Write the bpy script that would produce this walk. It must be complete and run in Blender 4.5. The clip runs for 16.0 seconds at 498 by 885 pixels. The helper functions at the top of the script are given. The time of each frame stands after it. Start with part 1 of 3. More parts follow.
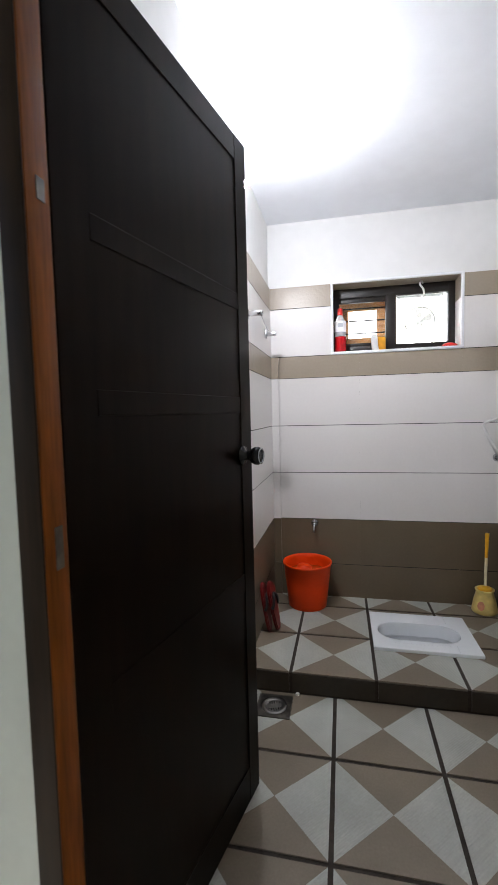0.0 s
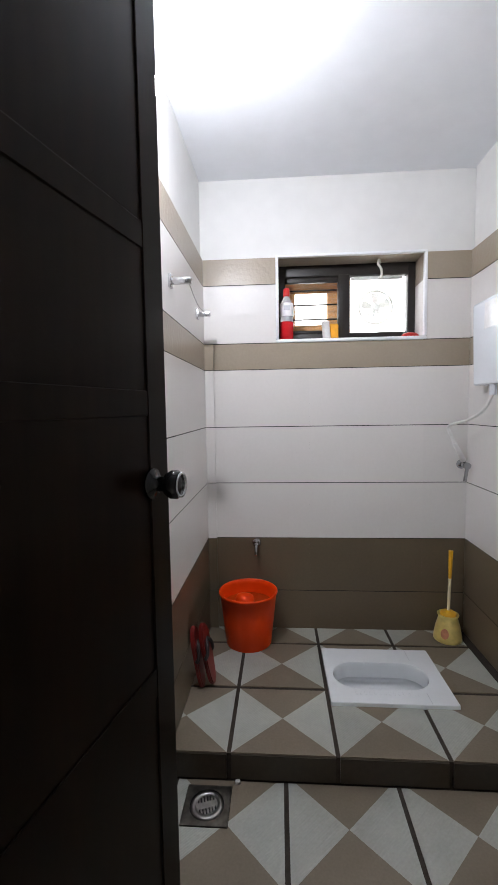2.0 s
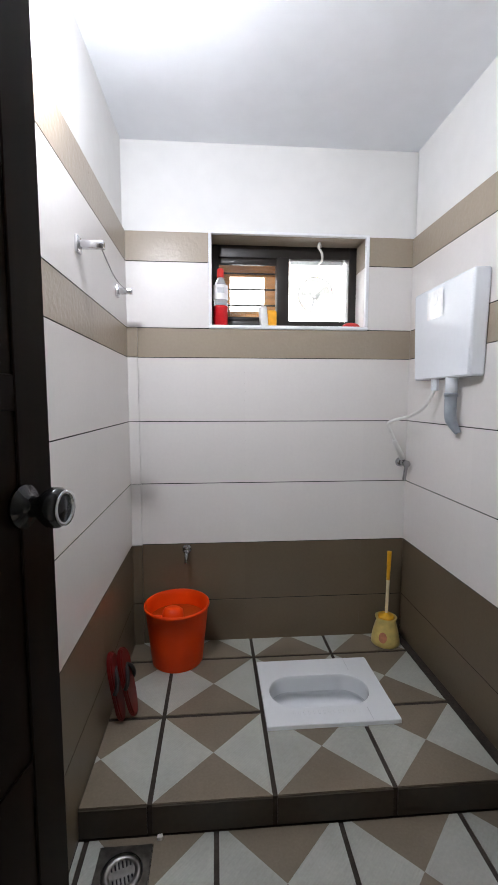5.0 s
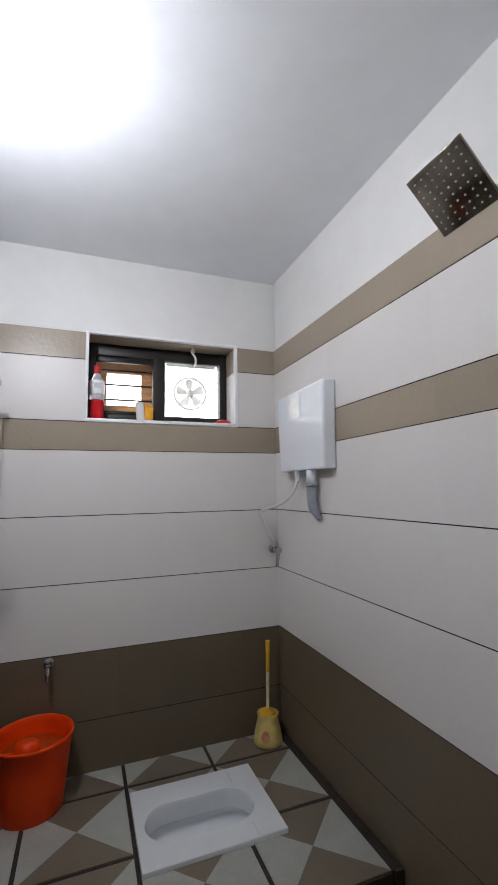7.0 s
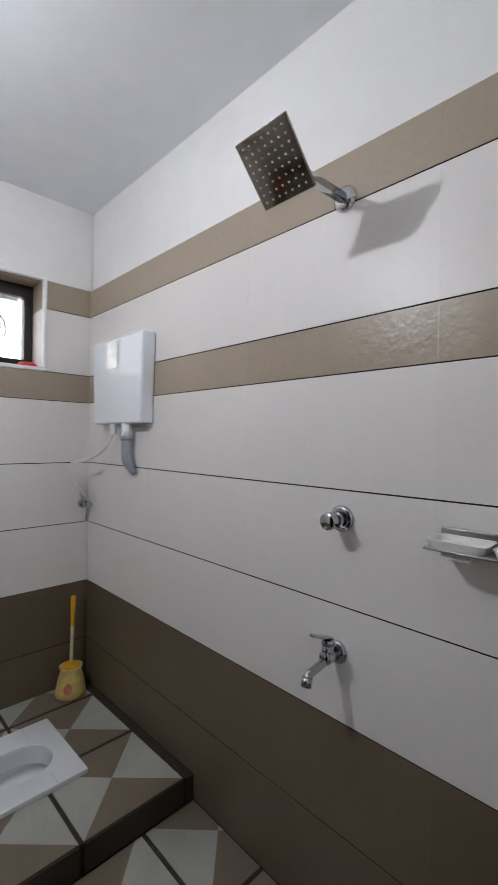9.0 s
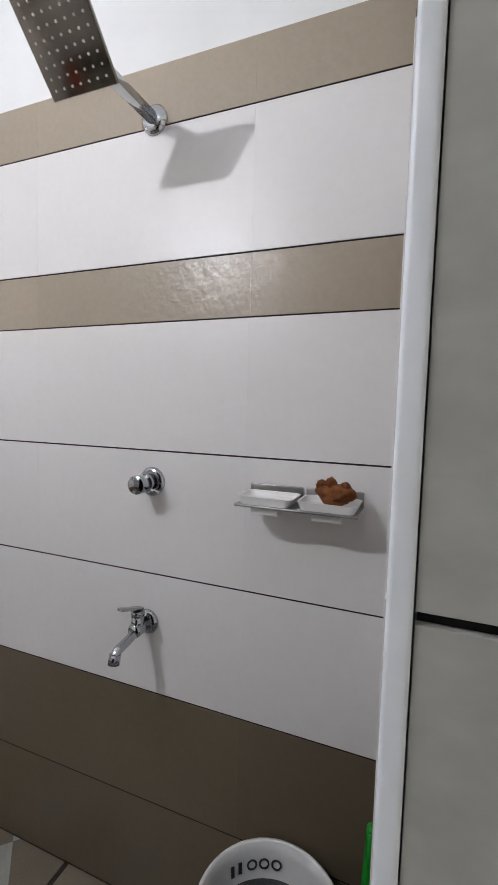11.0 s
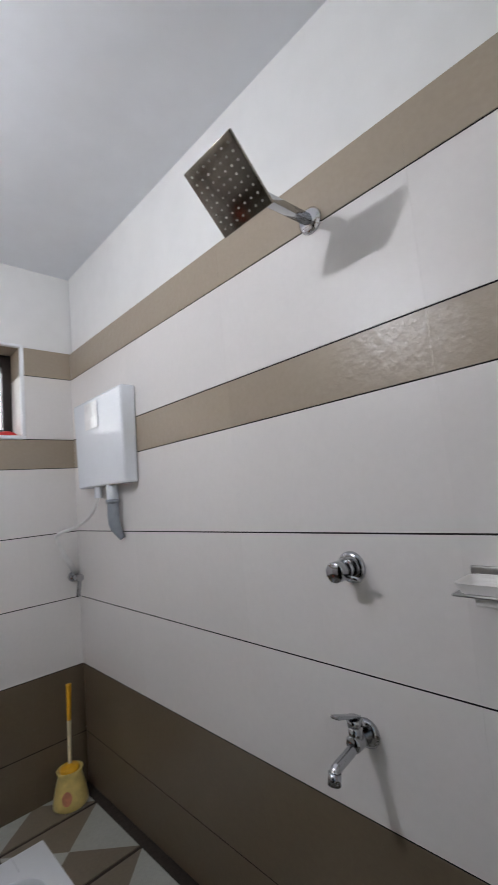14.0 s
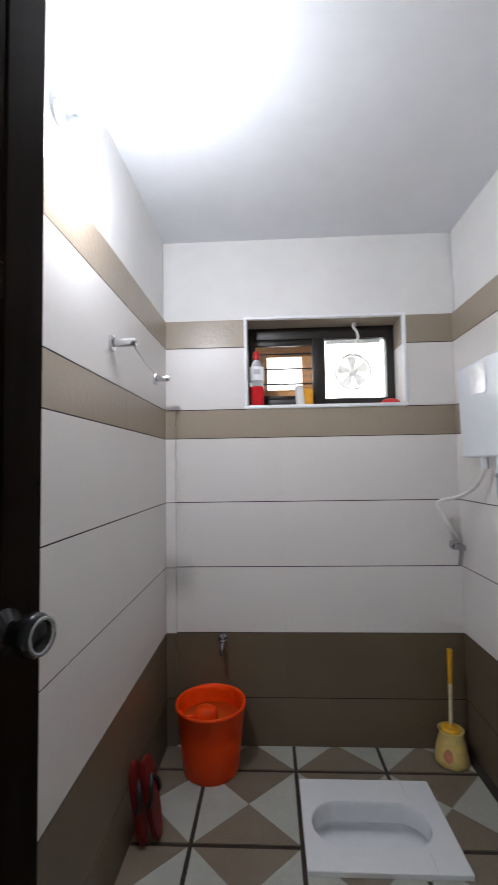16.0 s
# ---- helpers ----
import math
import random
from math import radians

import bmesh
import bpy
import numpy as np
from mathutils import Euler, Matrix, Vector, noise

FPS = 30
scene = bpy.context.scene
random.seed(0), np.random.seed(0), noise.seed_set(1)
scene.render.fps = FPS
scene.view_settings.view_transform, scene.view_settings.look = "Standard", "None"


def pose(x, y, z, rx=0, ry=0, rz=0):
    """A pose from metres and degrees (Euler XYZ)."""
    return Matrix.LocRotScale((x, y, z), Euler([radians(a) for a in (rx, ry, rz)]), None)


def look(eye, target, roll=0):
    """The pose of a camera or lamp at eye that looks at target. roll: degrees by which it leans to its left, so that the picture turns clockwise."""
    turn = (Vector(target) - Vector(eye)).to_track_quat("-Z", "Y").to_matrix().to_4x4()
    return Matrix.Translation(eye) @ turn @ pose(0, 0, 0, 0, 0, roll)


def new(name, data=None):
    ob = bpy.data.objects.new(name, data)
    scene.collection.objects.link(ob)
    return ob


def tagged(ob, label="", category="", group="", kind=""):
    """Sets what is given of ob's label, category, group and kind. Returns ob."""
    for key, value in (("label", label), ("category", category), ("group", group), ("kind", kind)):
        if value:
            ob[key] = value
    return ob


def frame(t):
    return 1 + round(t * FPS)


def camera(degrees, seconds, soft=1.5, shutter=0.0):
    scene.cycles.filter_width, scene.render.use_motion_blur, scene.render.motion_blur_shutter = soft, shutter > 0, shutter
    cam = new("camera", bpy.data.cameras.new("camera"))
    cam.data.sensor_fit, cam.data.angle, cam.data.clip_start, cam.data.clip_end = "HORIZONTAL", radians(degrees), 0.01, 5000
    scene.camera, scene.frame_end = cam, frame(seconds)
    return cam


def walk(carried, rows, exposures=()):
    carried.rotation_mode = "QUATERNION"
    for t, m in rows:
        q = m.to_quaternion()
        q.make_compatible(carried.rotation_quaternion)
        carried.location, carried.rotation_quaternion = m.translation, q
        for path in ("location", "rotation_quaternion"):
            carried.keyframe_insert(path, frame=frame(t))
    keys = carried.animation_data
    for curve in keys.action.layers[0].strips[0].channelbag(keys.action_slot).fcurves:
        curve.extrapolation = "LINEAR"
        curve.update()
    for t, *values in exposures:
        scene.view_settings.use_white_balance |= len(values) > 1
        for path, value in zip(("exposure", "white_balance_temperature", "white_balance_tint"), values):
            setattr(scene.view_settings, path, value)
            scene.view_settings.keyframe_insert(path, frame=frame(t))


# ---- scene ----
cam = camera(59.7, 16.0, soft=1.25, shutter=0.3)
PATH = [
    (0, (0.462, -2.89, 1.311), (0.039, -0.94, 1.176), -1.4),
    (0.5, (0.478, -2.725, 1.329), (0.088, -0.768, 1.188), -1.5),
    (1, (0.463, -2.583, 1.315), (0.095, -0.622, 1.171), -1.3),
    (1.5, (0.426, -2.455, 1.333), (0.199, -0.474, 1.177), -1.0),
    (2, (0.404, -2.393, 1.325), (0.265, -0.404, 1.166), -0.9),
    (2.5, (0.394, -2.349, 1.336), (0.322, -0.358, 1.16), -0.7),
    (3, (0.405, -2.267, 1.312), (0.388, -0.273, 1.152), -0.5),
    (5.5, (0.422, -2.174, 1.329), (0.644, -0.196, 1.13), 0.7),
    (6, (0.414, -2.204, 1.329), (0.737, -0.235, 1.466), 0.8),
    (6.5, (0.409, -2.238, 1.332), (0.91, -0.321, 1.609), 0.0),
    (7, (0.408, -2.237, 1.333), (1.109, -0.376, 1.547), -0.9),
    (7.5, (0.403, -2.226, 1.338), (1.196, -0.395, 1.468), -0.9),
    (8, (0.405, -2.221, 1.346), (1.39, -0.48, 1.373), -0.5),
    (8.5, (0.41, -2.228, 1.344), (1.593, -0.615, 1.367), 0.5),
    (9, (0.417, -2.246, 1.35), (1.809, -0.81, 1.339), 0.9),
    (9.5, (0.434, -2.24, 1.335), (2.001, -0.998, 1.297), 1.5),
    (10, (0.455, -2.227, 1.331), (2.164, -1.192, 1.25), 2.5),
    (10.2, (0.465, -2.224, 1.334), (2.218, -1.269, 1.223), 3.3),
    (12.3, (0.538, -2.147, 1.3), (2.461, -1.616, 1.166), -2.5),
    (12.5, (0.542, -2.145, 1.3), (2.444, -1.534, 1.198), -3.0),
    (13, (0.542, -2.156, 1.315), (2.385, -1.383, 1.397), -4.3),
    (13.5, (0.538, -2.164, 1.312), (2.183, -1.045, 1.518), -6.4),
    (14, (0.548, -2.184, 1.337), (1.921, -0.746, 1.56), -5.2),
    (14.5, (0.541, -2.177, 1.358), (1.633, -0.516, 1.579), -4.8),
    (15, (0.526, -2.176, 1.357), (1.205, -0.308, 1.58), -3.4),
    (15.5, (0.531, -2.146, 1.38), (0.828, -0.173, 1.517), -2.1),
    (16, (0.512, -2.127, 1.394), (0.417, -0.133, 1.502), -0.9),
]
walk(cam, [(t, look(eye, target, roll)) for t, eye, target, roll in PATH],
     exposures=[(0, 0.55), (1.0, 0.42), (3.0, 0.42), (5.5, 0.52), (6.0, 0.12), (7.0, -0.1), (8.0, 0.0), (9.0, 0.03), (10.0, 0.3), (12.5, 0.47), (13.5, 0.15), (14.5, -0.03), (15.0, -0.12), (16.0, 0.08)])

# ---- world and sun ----
world = bpy.data.worlds.new("world")
scene.world = world
world.use_nodes = True
wn = world.node_tree.nodes
sky = wn.new("ShaderNodeTexSky")
sky.sky_type = "NISHITA"
sky.sun_disc = False
sky.sun_elevation = radians(50)
sky.sun_rotation = radians(270)
world.node_tree.links.new(sky.outputs[0], wn["Background"].inputs[0])
wn["Background"].inputs[1].default_value = 0.1
sun = new("sun", bpy.data.lights.new("sun", "SUN"))
sun.data.energy = 4.5
sun.data.angle = radians(0.5)
sun.data.color = (1.0, 0.95, 0.88)
sun.matrix_world = look((-8, -4.2, 8.0), (0, -3.2, 0))

BULB = 1450.0        # glow of the lamp's dome

# plan, in metres: x across, y towards the window, z up
W = 1.41            # width
YN = -2.184         # inner face of the door wall
YO = -2.30          # its outer face
H = 2.535           # ceiling
ROWS = [0.0, 0.2925, 0.595, 0.9075, 1.22, 1.5325, 1.674, 1.985, 2.125]
EDGE = -0.953       # front edge of the raised floor


def platform_z(y):
    return 0.100 - 0.0295 * (y - EDGE)


# ---- materials ----
def mat(name, col, rough=0.5, metal=0.0, var=0.06, grain=40.0, bump=0.0, bump_scale=200.0,
        rough_var=0.02, stain=0.06, stain_scale=3.0, transmission=0.0, ior=1.45, random=0.0, coat=0.0, stretch=(1, 1, 1), spec=0.5):
    m = bpy.data.materials.new(name)
    m.use_nodes = True
    nt = m.node_tree
    b = nt.nodes["Principled BSDF"]
    geo = nt.nodes.new("ShaderNodeNewGeometry")
    scale = nt.nodes.new("ShaderNodeMapping")
    scale.inputs["Scale"].default_value = stretch
    nt.links.new(geo.outputs["Position"], scale.inputs["Vector"])

    def noise_at(s, detail):
        n = nt.nodes.new("ShaderNodeTexNoise")
        n.inputs["Scale"].default_value = s
        n.inputs["Detail"].default_value = detail
        nt.links.new(scale.outputs[0], n.inputs["Vector"])
        return n.outputs["Fac"]

    def remap(src, lo, hi):
        r = nt.nodes.new("ShaderNodeMapRange")
        r.inputs["From Min"].default_value, r.inputs["From Max"].default_value = 0.3, 0.7
        r.inputs["To Min"].default_value, r.inputs["To Max"].default_value = lo, hi
        nt.links.new(src, r.inputs["Value"])
        return r.outputs["Result"]

    def times(a, c):
        k = nt.nodes.new("ShaderNodeMath")
        k.operation = "MULTIPLY"
        nt.links.new(a, k.inputs[0])
        nt.links.new(c, k.inputs[1])
        return k.outputs[0]

    fac = times(remap(noise_at(grain, 4), 1 - var, 1 + var), remap(noise_at(stain_scale, 5), 1 - stain, 1 + stain))
    if random:
        info = nt.nodes.new("ShaderNodeObjectInfo")
        r = nt.nodes.new("ShaderNodeMapRange")
        r.inputs["To Min"].default_value, r.inputs["To Max"].default_value = 1 - random, 1 + random
        nt.links.new(info.outputs["Random"], r.inputs["Value"])
        fac = times(fac, r.outputs["Result"])
    mix = nt.nodes.new("ShaderNodeVectorMath")
    mix.operation = "SCALE"
    mix.inputs[0].default_value = col
    nt.links.new(fac, mix.inputs["Scale"])
    nt.links.new(mix.outputs[0], b.inputs["Base Color"])
    nt.links.new(remap(noise_at(stain_scale * 4, 5), max(rough - rough_var, 0.02), rough + rough_var), b.inputs["Roughness"])
    b.inputs["Metallic"].default_value = metal
    b.inputs["Transmission Weight"].default_value = transmission
    b.inputs["IOR"].default_value = ior
    b.inputs["Coat Weight"].default_value = coat
    b.inputs["Specular IOR Level"].default_value = spec
    if bump:
        bp = nt.nodes.new("ShaderNodeBump")
        bp.inputs["Strength"].default_value = bump
        bp.inputs["Distance"].default_value = 0.002
        nt.links.new(noise_at(bump_scale, 3), bp.inputs["Height"])
        nt.links.new(bp.outputs[0], b.inputs["Normal"])
    return m


def glow(name, col, strength):
    m = bpy.data.materials.new(name)
    m.use_nodes = True
    b = m.node_tree.nodes["Principled BSDF"]
    b.inputs["Base Color"].default_value = (*col, 1)
    b.inputs["Emission Color"].default_value = (*col, 1)
    b.inputs["Emission Strength"].default_value = strength
    return m


def ribbed(name, col):
    """Anti-slip ceramic: fine parallel ridges at 45 degrees."""
    m = mat(name, col, rough=0.5, var=0.05, grain=90, stain=0.1, stain_scale=5, random=0.05)
    nt = m.node_tree
    geo = nt.nodes.new("ShaderNodeNewGeometry")
    wave = nt.nodes.new("ShaderNodeTexWave")
    wave.bands_direction = "DIAGONAL"
    wave.inputs["Scale"].default_value = 58
    wave.inputs["Distortion"].default_value = 0.2
    flat = nt.nodes.new("ShaderNodeMapping")
    flat.inputs["Scale"].default_value = (1, -1, 0)
    nt.links.new(geo.outputs["Position"], flat.inputs["Vector"])
    nt.links.new(flat.outputs[0], wave.inputs["Vector"])
    bp = nt.nodes.new("ShaderNodeBump")
    bp.inputs["Strength"].default_value = 0.55
    bp.inputs["Distance"].default_value = 0.0014
    nt.links.new(wave.outputs["Fac"], bp.inputs["Height"])
    nt.links.new(bp.outputs[0], nt.nodes["Principled BSDF"].inputs["Normal"])
    return m


M = {
    "tile_white": mat("white_wall_tile", (0.752, 0.724, 0.702), rough=0.38, var=0.012, grain=60, stain=0.02, stain_scale=1.5, bump=0.06, bump_scale=260, rough_var=0.012, random=0.015),
    "tile_taupe": mat("taupe_wall_tile", (0.35, 0.29, 0.222), rough=0.3, var=0.03, grain=80, stain=0.02, bump=0.8, bump_scale=48, rough_var=0.008, random=0.03),
    "tile_dark": mat("dark_taupe_wall_tile", (0.142, 0.108, 0.07), rough=0.36, var=0.04, grain=70, stain=0.06, bump=0.15, bump_scale=160, rough_var=0.015, random=0.04),
    "tile_grey": mat("grey_stone_tile", (0.44, 0.425, 0.385), rough=0.5, var=0.1, grain=30, stain=0.08, bump=0.6, bump_scale=30, random=0.04, stretch=(1, 0.7, 1.2)),
    # the dark taupe tile, its colour darkened for the shade on the step
    "riser": mat("shaded_riser_tile", (0.034, 0.024, 0.015), rough=0.4, var=0.1, grain=50, stain=0.15, random=0.08),
    "grout": mat("dark_grout", (0.009, 0.008, 0.007), rough=0.95, var=0.25, bump=0.5),
    "grout_floor": mat("brown_grout", (0.035, 0.026, 0.019), rough=0.85, var=0.3, grain=60, stain=0.25, bump=0.5),
    "paint": mat("white_wall_paint", (0.8, 0.795, 0.78), rough=0.65, var=0.015, grain=15, stain=0.025, bump=0.08, bump_scale=120),
    "ceiling": mat("white_ceiling_paint", (0.8, 0.818, 0.85), rough=0.75, var=0.012, grain=12, stain=0.02, bump=0.06, bump_scale=140),
    "hall_paint": mat("pale_green_wall_paint", (0.7, 0.74, 0.7), rough=0.6, var=0.02, stain=0.03, bump=0.1, bump_scale=120),
    "floor_light": ribbed("ribbed_light_floor_tile", (0.4, 0.405, 0.365)),
    "floor_taupe": mat("taupe_floor_tile", (0.185, 0.15, 0.108), rough=0.45, var=0.07, grain=120, stain=0.1, stain_scale=5, bump=0.12, random=0.06),
    "hall_floor": mat("beige_floor", (0.45, 0.42, 0.37), rough=0.4),
    "pvc": mat("white_plastic_trim", (0.87, 0.88, 0.9), rough=0.35, var=0.02, stain=0.05, stain_scale=8),
    "ceramic": mat("white_ceramic", (0.82, 0.845, 0.87), rough=0.14, var=0.01, stain=0.02, rough_var=0.05, coat=0.3),
    "plastic_white": mat("white_plastic", (0.84, 0.875, 0.92), rough=0.2, var=0.01, stain=0.02),
    "plastic_ivory": mat("ivory_plastic", (0.8, 0.785, 0.76), rough=0.3, var=0.01, stain=0.02, stain_scale=10),
    "label": mat("paper_label", (0.95, 0.95, 0.96), rough=0.2, coat=0.4),
    "label_grey": mat("grey_print", (0.55, 0.57, 0.6), rough=0.5),
    "label_print": mat("faint_grey_print", (0.78, 0.79, 0.81), rough=0.5),
    "pipe": mat("grey_plastic_pipe", (0.3, 0.33, 0.37), rough=0.4, var=0.05, stain=0.1, stain_scale=15),
    "chrome": mat("chrome", (0.44, 0.45, 0.47), rough=0.13, metal=1.0, var=0.03, stain=0.05, rough_var=0.06, stain_scale=12),
    "steel": mat("brushed_steel", (0.36, 0.355, 0.34), rough=0.3, metal=1.0, var=0.08, stain=0.15, stain_scale=15),
    # chrome made paler, for the pegs and flange that catch the light
    "bright_chrome": mat("brightened_chrome", (0.66, 0.66, 0.68), rough=0.18, metal=1.0, var=0.03, stain=0.05, stain_scale=12),
    "dirty_steel": mat("stained_steel", (0.13, 0.12, 0.105), rough=0.35, metal=0.9, var=0.2, stain=0.4, stain_scale=22),
    "dark_chrome": mat("tinted_steel", (0.27, 0.245, 0.21), rough=0.2, metal=1.0, var=0.03, stain=0.05, rough_var=0.03, stain_scale=12),
    "nozzle": mat("pale_rubber", (0.45, 0.43, 0.38), rough=0.5),
    "orange": mat("orange_plastic", (0.86, 0.058, 0.002), rough=0.42, var=0.01, stain=0.03, stain_scale=9, rough_var=0.03, spec=0.3),
    # orange in the water's colour stands in for bucket light passing through it
    "water": mat("water", (0.75, 0.12, 0.02), rough=0.04, transmission=0.2, ior=1.33, rough_var=0.01),
    "red": mat("red_rubber", (0.15, 0.006, 0.005), rough=0.4, var=0.08, stain=0.15, stain_scale=15),
    "black_rubber": mat("black_rubber", (0.02, 0.018, 0.018), rough=0.5),
    "yellow": mat("yellow_plastic", (0.8, 0.42, 0.02), rough=0.35, var=0.05, stain=0.1, stain_scale=14),
    "yellow_cup": mat("pale_yellow_plastic", (0.75, 0.58, 0.2), rough=0.3, var=0.08, stain=0.12, stain_scale=18),
    "cream": mat("cream_plastic", (0.72, 0.64, 0.42), rough=0.4, stain=0.12, stain_scale=18),
    "pink_label": mat("faded_red_print", (0.62, 0.25, 0.14), rough=0.5, var=0.2),
    "frame_black": mat("dark_brown_window_frame", (0.018, 0.014, 0.012), rough=0.4, var=0.1),
    "door": mat("dark_wood_veneer", (0.0075, 0.0038, 0.002), rough=0.34, var=0.15, grain=6, stain=0.25, stretch=(6, 6, 0.6), spec=0.055),
    "post": mat("brown_polished_wood", (0.2, 0.06, 0.01), rough=0.42, var=0.25, grain=14, stain=0.25, stretch=(8, 8, 0.7), spec=0.1),
    "post_dark": mat("darker_brown_post_front", (0.022, 0.012, 0.007), rough=0.45, var=0.2, grain=12, stain=0.2, stretch=(8, 8, 0.7), spec=0.2),
    "wood": mat("orange_brown_wood", (0.55, 0.26, 0.085), rough=0.45, var=0.2, grain=10, stain=0.15, stretch=(0.7, 6, 6)),
    "knob_black": mat("black_metal", (0.015, 0.015, 0.016), rough=0.15, metal=0.3),
    "glass": mat("clear_glass", (0.95, 0.97, 0.97), rough=0.02, transmission=1.0, rough_var=0.01, ior=1.45),
    "clear_plastic": mat("clear_plastic", (0.9, 0.92, 0.95), rough=0.15, transmission=0.55, ior=1.2),
    "red_liquid": mat("red_liquid", (0.55, 0.01, 0.015), rough=0.15),
    "red_cap": mat("red_plastic_cap", (0.65, 0.03, 0.025), rough=0.3),
    "fan": mat("ivory_fan_plastic", (0.9, 0.885, 0.85), rough=0.5, transmission=0.22, ior=1.1),
    "packet_orange": mat("orange_packet", (0.85, 0.4, 0.03), rough=0.35, var=0.12, grain=30),
    "packet_white": mat("white_packet", (0.75, 0.74, 0.72), rough=0.4, var=0.06),
    "loofah": mat("brown_sponge", (0.17, 0.055, 0.014), rough=0.95, var=0.35, grain=90, bump=1.0, bump_scale=120),
    "green": mat("green_plastic", (0.01, 0.28, 0.02), rough=0.35, var=0.05),
    "wire": mat("white_cable", (0.75, 0.74, 0.72), rough=0.4),
    "cord": mat("grey_cord", (0.4, 0.38, 0.36), rough=0.7),
    "ink_and_shade": mat("dark_print_and_drain_shade", (0.03, 0.03, 0.035), rough=0.5),
    "bulb": glow("lit_led_dome", (0.9, 0.925, 1.01), BULB),
    "daylight": glow("bright_overcast_distance", (1.0, 1.0, 1.0), 4.0),
}


# ---- mesh helpers ----
def link_mesh(name, bm, m):
    me = bpy.data.meshes.new(name)
    bm.to_mesh(me)
    bm.free()
    for one in (m if isinstance(m, (list, tuple)) else [m]):
        me.materials.append(one)
    return new(name, me)


def part(name, bm, m, parent, label=""):
    ob = link_mesh(name, bm, m)
    ob.parent = parent
    return tagged(ob, label)


def thing(name, at, label, category, group="", kind="", turn=(0, 0, 0)):
    ob = new(name)
    ob.empty_display_size = 0.05
    ob.matrix_basis = pose(*at, *turn)
    return tagged(ob, label, category, group, kind)


def smooth(bm):
    for f in bm.faces:
        f.smooth = True
    return bm


def box(lo, hi, bevel=0.0, segments=2):
    bm = bmesh.new()
    bmesh.ops.create_cube(bm, size=1)
    for v in bm.verts:
        v.co = [lo[i] if v.co[i] < 0 else hi[i] for i in range(3)]
    if bevel:
        bmesh.ops.bevel(bm, geom=bm.edges[:], offset=bevel, segments=segments, affect="EDGES", profile=0.5)
        if segments > 1:
            smooth(bm)
    return bm


def lathe(profile, n=40, caps=(True, True)):
    """Turns (radius, z) pairs about z."""
    bm = bmesh.new()
    rings = [[bm.verts.new((r * math.cos(a), r * math.sin(a), z)) for a in (2 * math.pi * k / n for k in range(n))] for r, z in profile]
    for p, q in zip(rings, rings[1:]):
        for k in range(n):
            bm.faces.new((p[k], p[(k + 1) % n], q[(k + 1) % n], q[k]))
    if caps[0]:
        bm.faces.new(rings[0][::-1])
    if caps[1]:
        bm.faces.new(rings[-1])
    return smooth(bm)


def turned(bm, m):
    bmesh.ops.transform(bm, matrix=m, verts=bm.verts[:])
    return bm


def merged(*bms):
    out = bmesh.new()
    for bm in bms:
        me = bpy.data.meshes.new("tmp")
        bm.to_mesh(me)
        bm.free()
        out.from_mesh(me)
        bpy.data.meshes.remove(me)
    return out


def bar(a, b, r, n=20, r2=None):
    """A round (or n-sided) bar from a to b."""
    a, b = Vector(a), Vector(b)
    bm = bmesh.new()
    length = (b - a).length
    bmesh.ops.create_cone(bm, cap_ends=True, segments=n, radius1=r, radius2=r if r2 is None else r2, depth=length)
    m = Matrix.Translation((a + b) / 2) @ (b - a).to_track_quat("Z", "Y").to_matrix().to_4x4()
    if n > 6:
        smooth(bm)
        for f in bm.faces:
            if len(f.verts) > 4:
                f.smooth = False
    return turned(bm, m)


def curve_points(pts, steps=8):
    """Catmull-Rom through pts."""
    p = [Vector(q) for q in pts]
    p = [2 * p[0] - p[1]] + p + [2 * p[-1] - p[-2]]
    out = []
    for i in range(1, len(p) - 2):
        for k in range(steps):
            t = k / steps
            out.append(0.5 * (2 * p[i] + (p[i + 1] - p[i - 1]) * t + (2 * p[i - 1] - 5 * p[i] + 4 * p[i + 1] - p[i + 2]) * t * t
                              + (3 * p[i] - p[i - 1] - 3 * p[i + 1] + p[i + 2]) * t ** 3))
    return out + [p[-2]]


def tube(pts, r, n=12, steps=8):
    pts = curve_points(pts, steps)
    bm = bmesh.new()
    rings = []
    up = Vector((0.3, 0.2, 1)).normalized()
    for i, p in enumerate(pts):
        d = (pts[min(i + 1, len(pts) - 1)] - pts[max(i - 1, 0)]).normalized()
        u = (up - d * up.dot(d)).normalized()
        up = u
        v = d.cross(u)
        rr = r(i / (len(pts) - 1)) if callable(r) else r
        rings.append([bm.verts.new(p + rr * (math.cos(a) * u + math.sin(a) * v)) for a in (2 * math.pi * k / n for k in range(n))])
    for p, q in zip(rings, rings[1:]):
        for k in range(n):
            bm.faces.new((p[k], p[(k + 1) % n], q[(k + 1) % n], q[k]))
    bm.faces.new(rings[0][::-1])
    bm.faces.new(rings[-1])
    return smooth(bm)


def outline(pts, depth, bevel=0.0):
    """A plate with the outline pts in x, y, from z = 0 to depth."""
    bm = bmesh.new()
    f = bm.faces.new([bm.verts.new((x, y, 0)) for x, y in pts])
    if f.normal.z < 0:
        f.normal_flip()
    up = bmesh.ops.extrude_face_region(bm, geom=[f])
    bmesh.ops.translate(bm, vec=(0, 0, depth), verts=[v for v in up["geom"] if isinstance(v, bmesh.types.BMVert)])
    bmesh.ops.recalc_face_normals(bm, faces=bm.faces[:])
    if bevel:
        bmesh.ops.bevel(bm, geom=[e for e in bm.edges if len(e.link_faces) == 2 and e.calc_face_angle(0) > 1.0], offset=bevel, segments=2, affect="EDGES")
    return bm


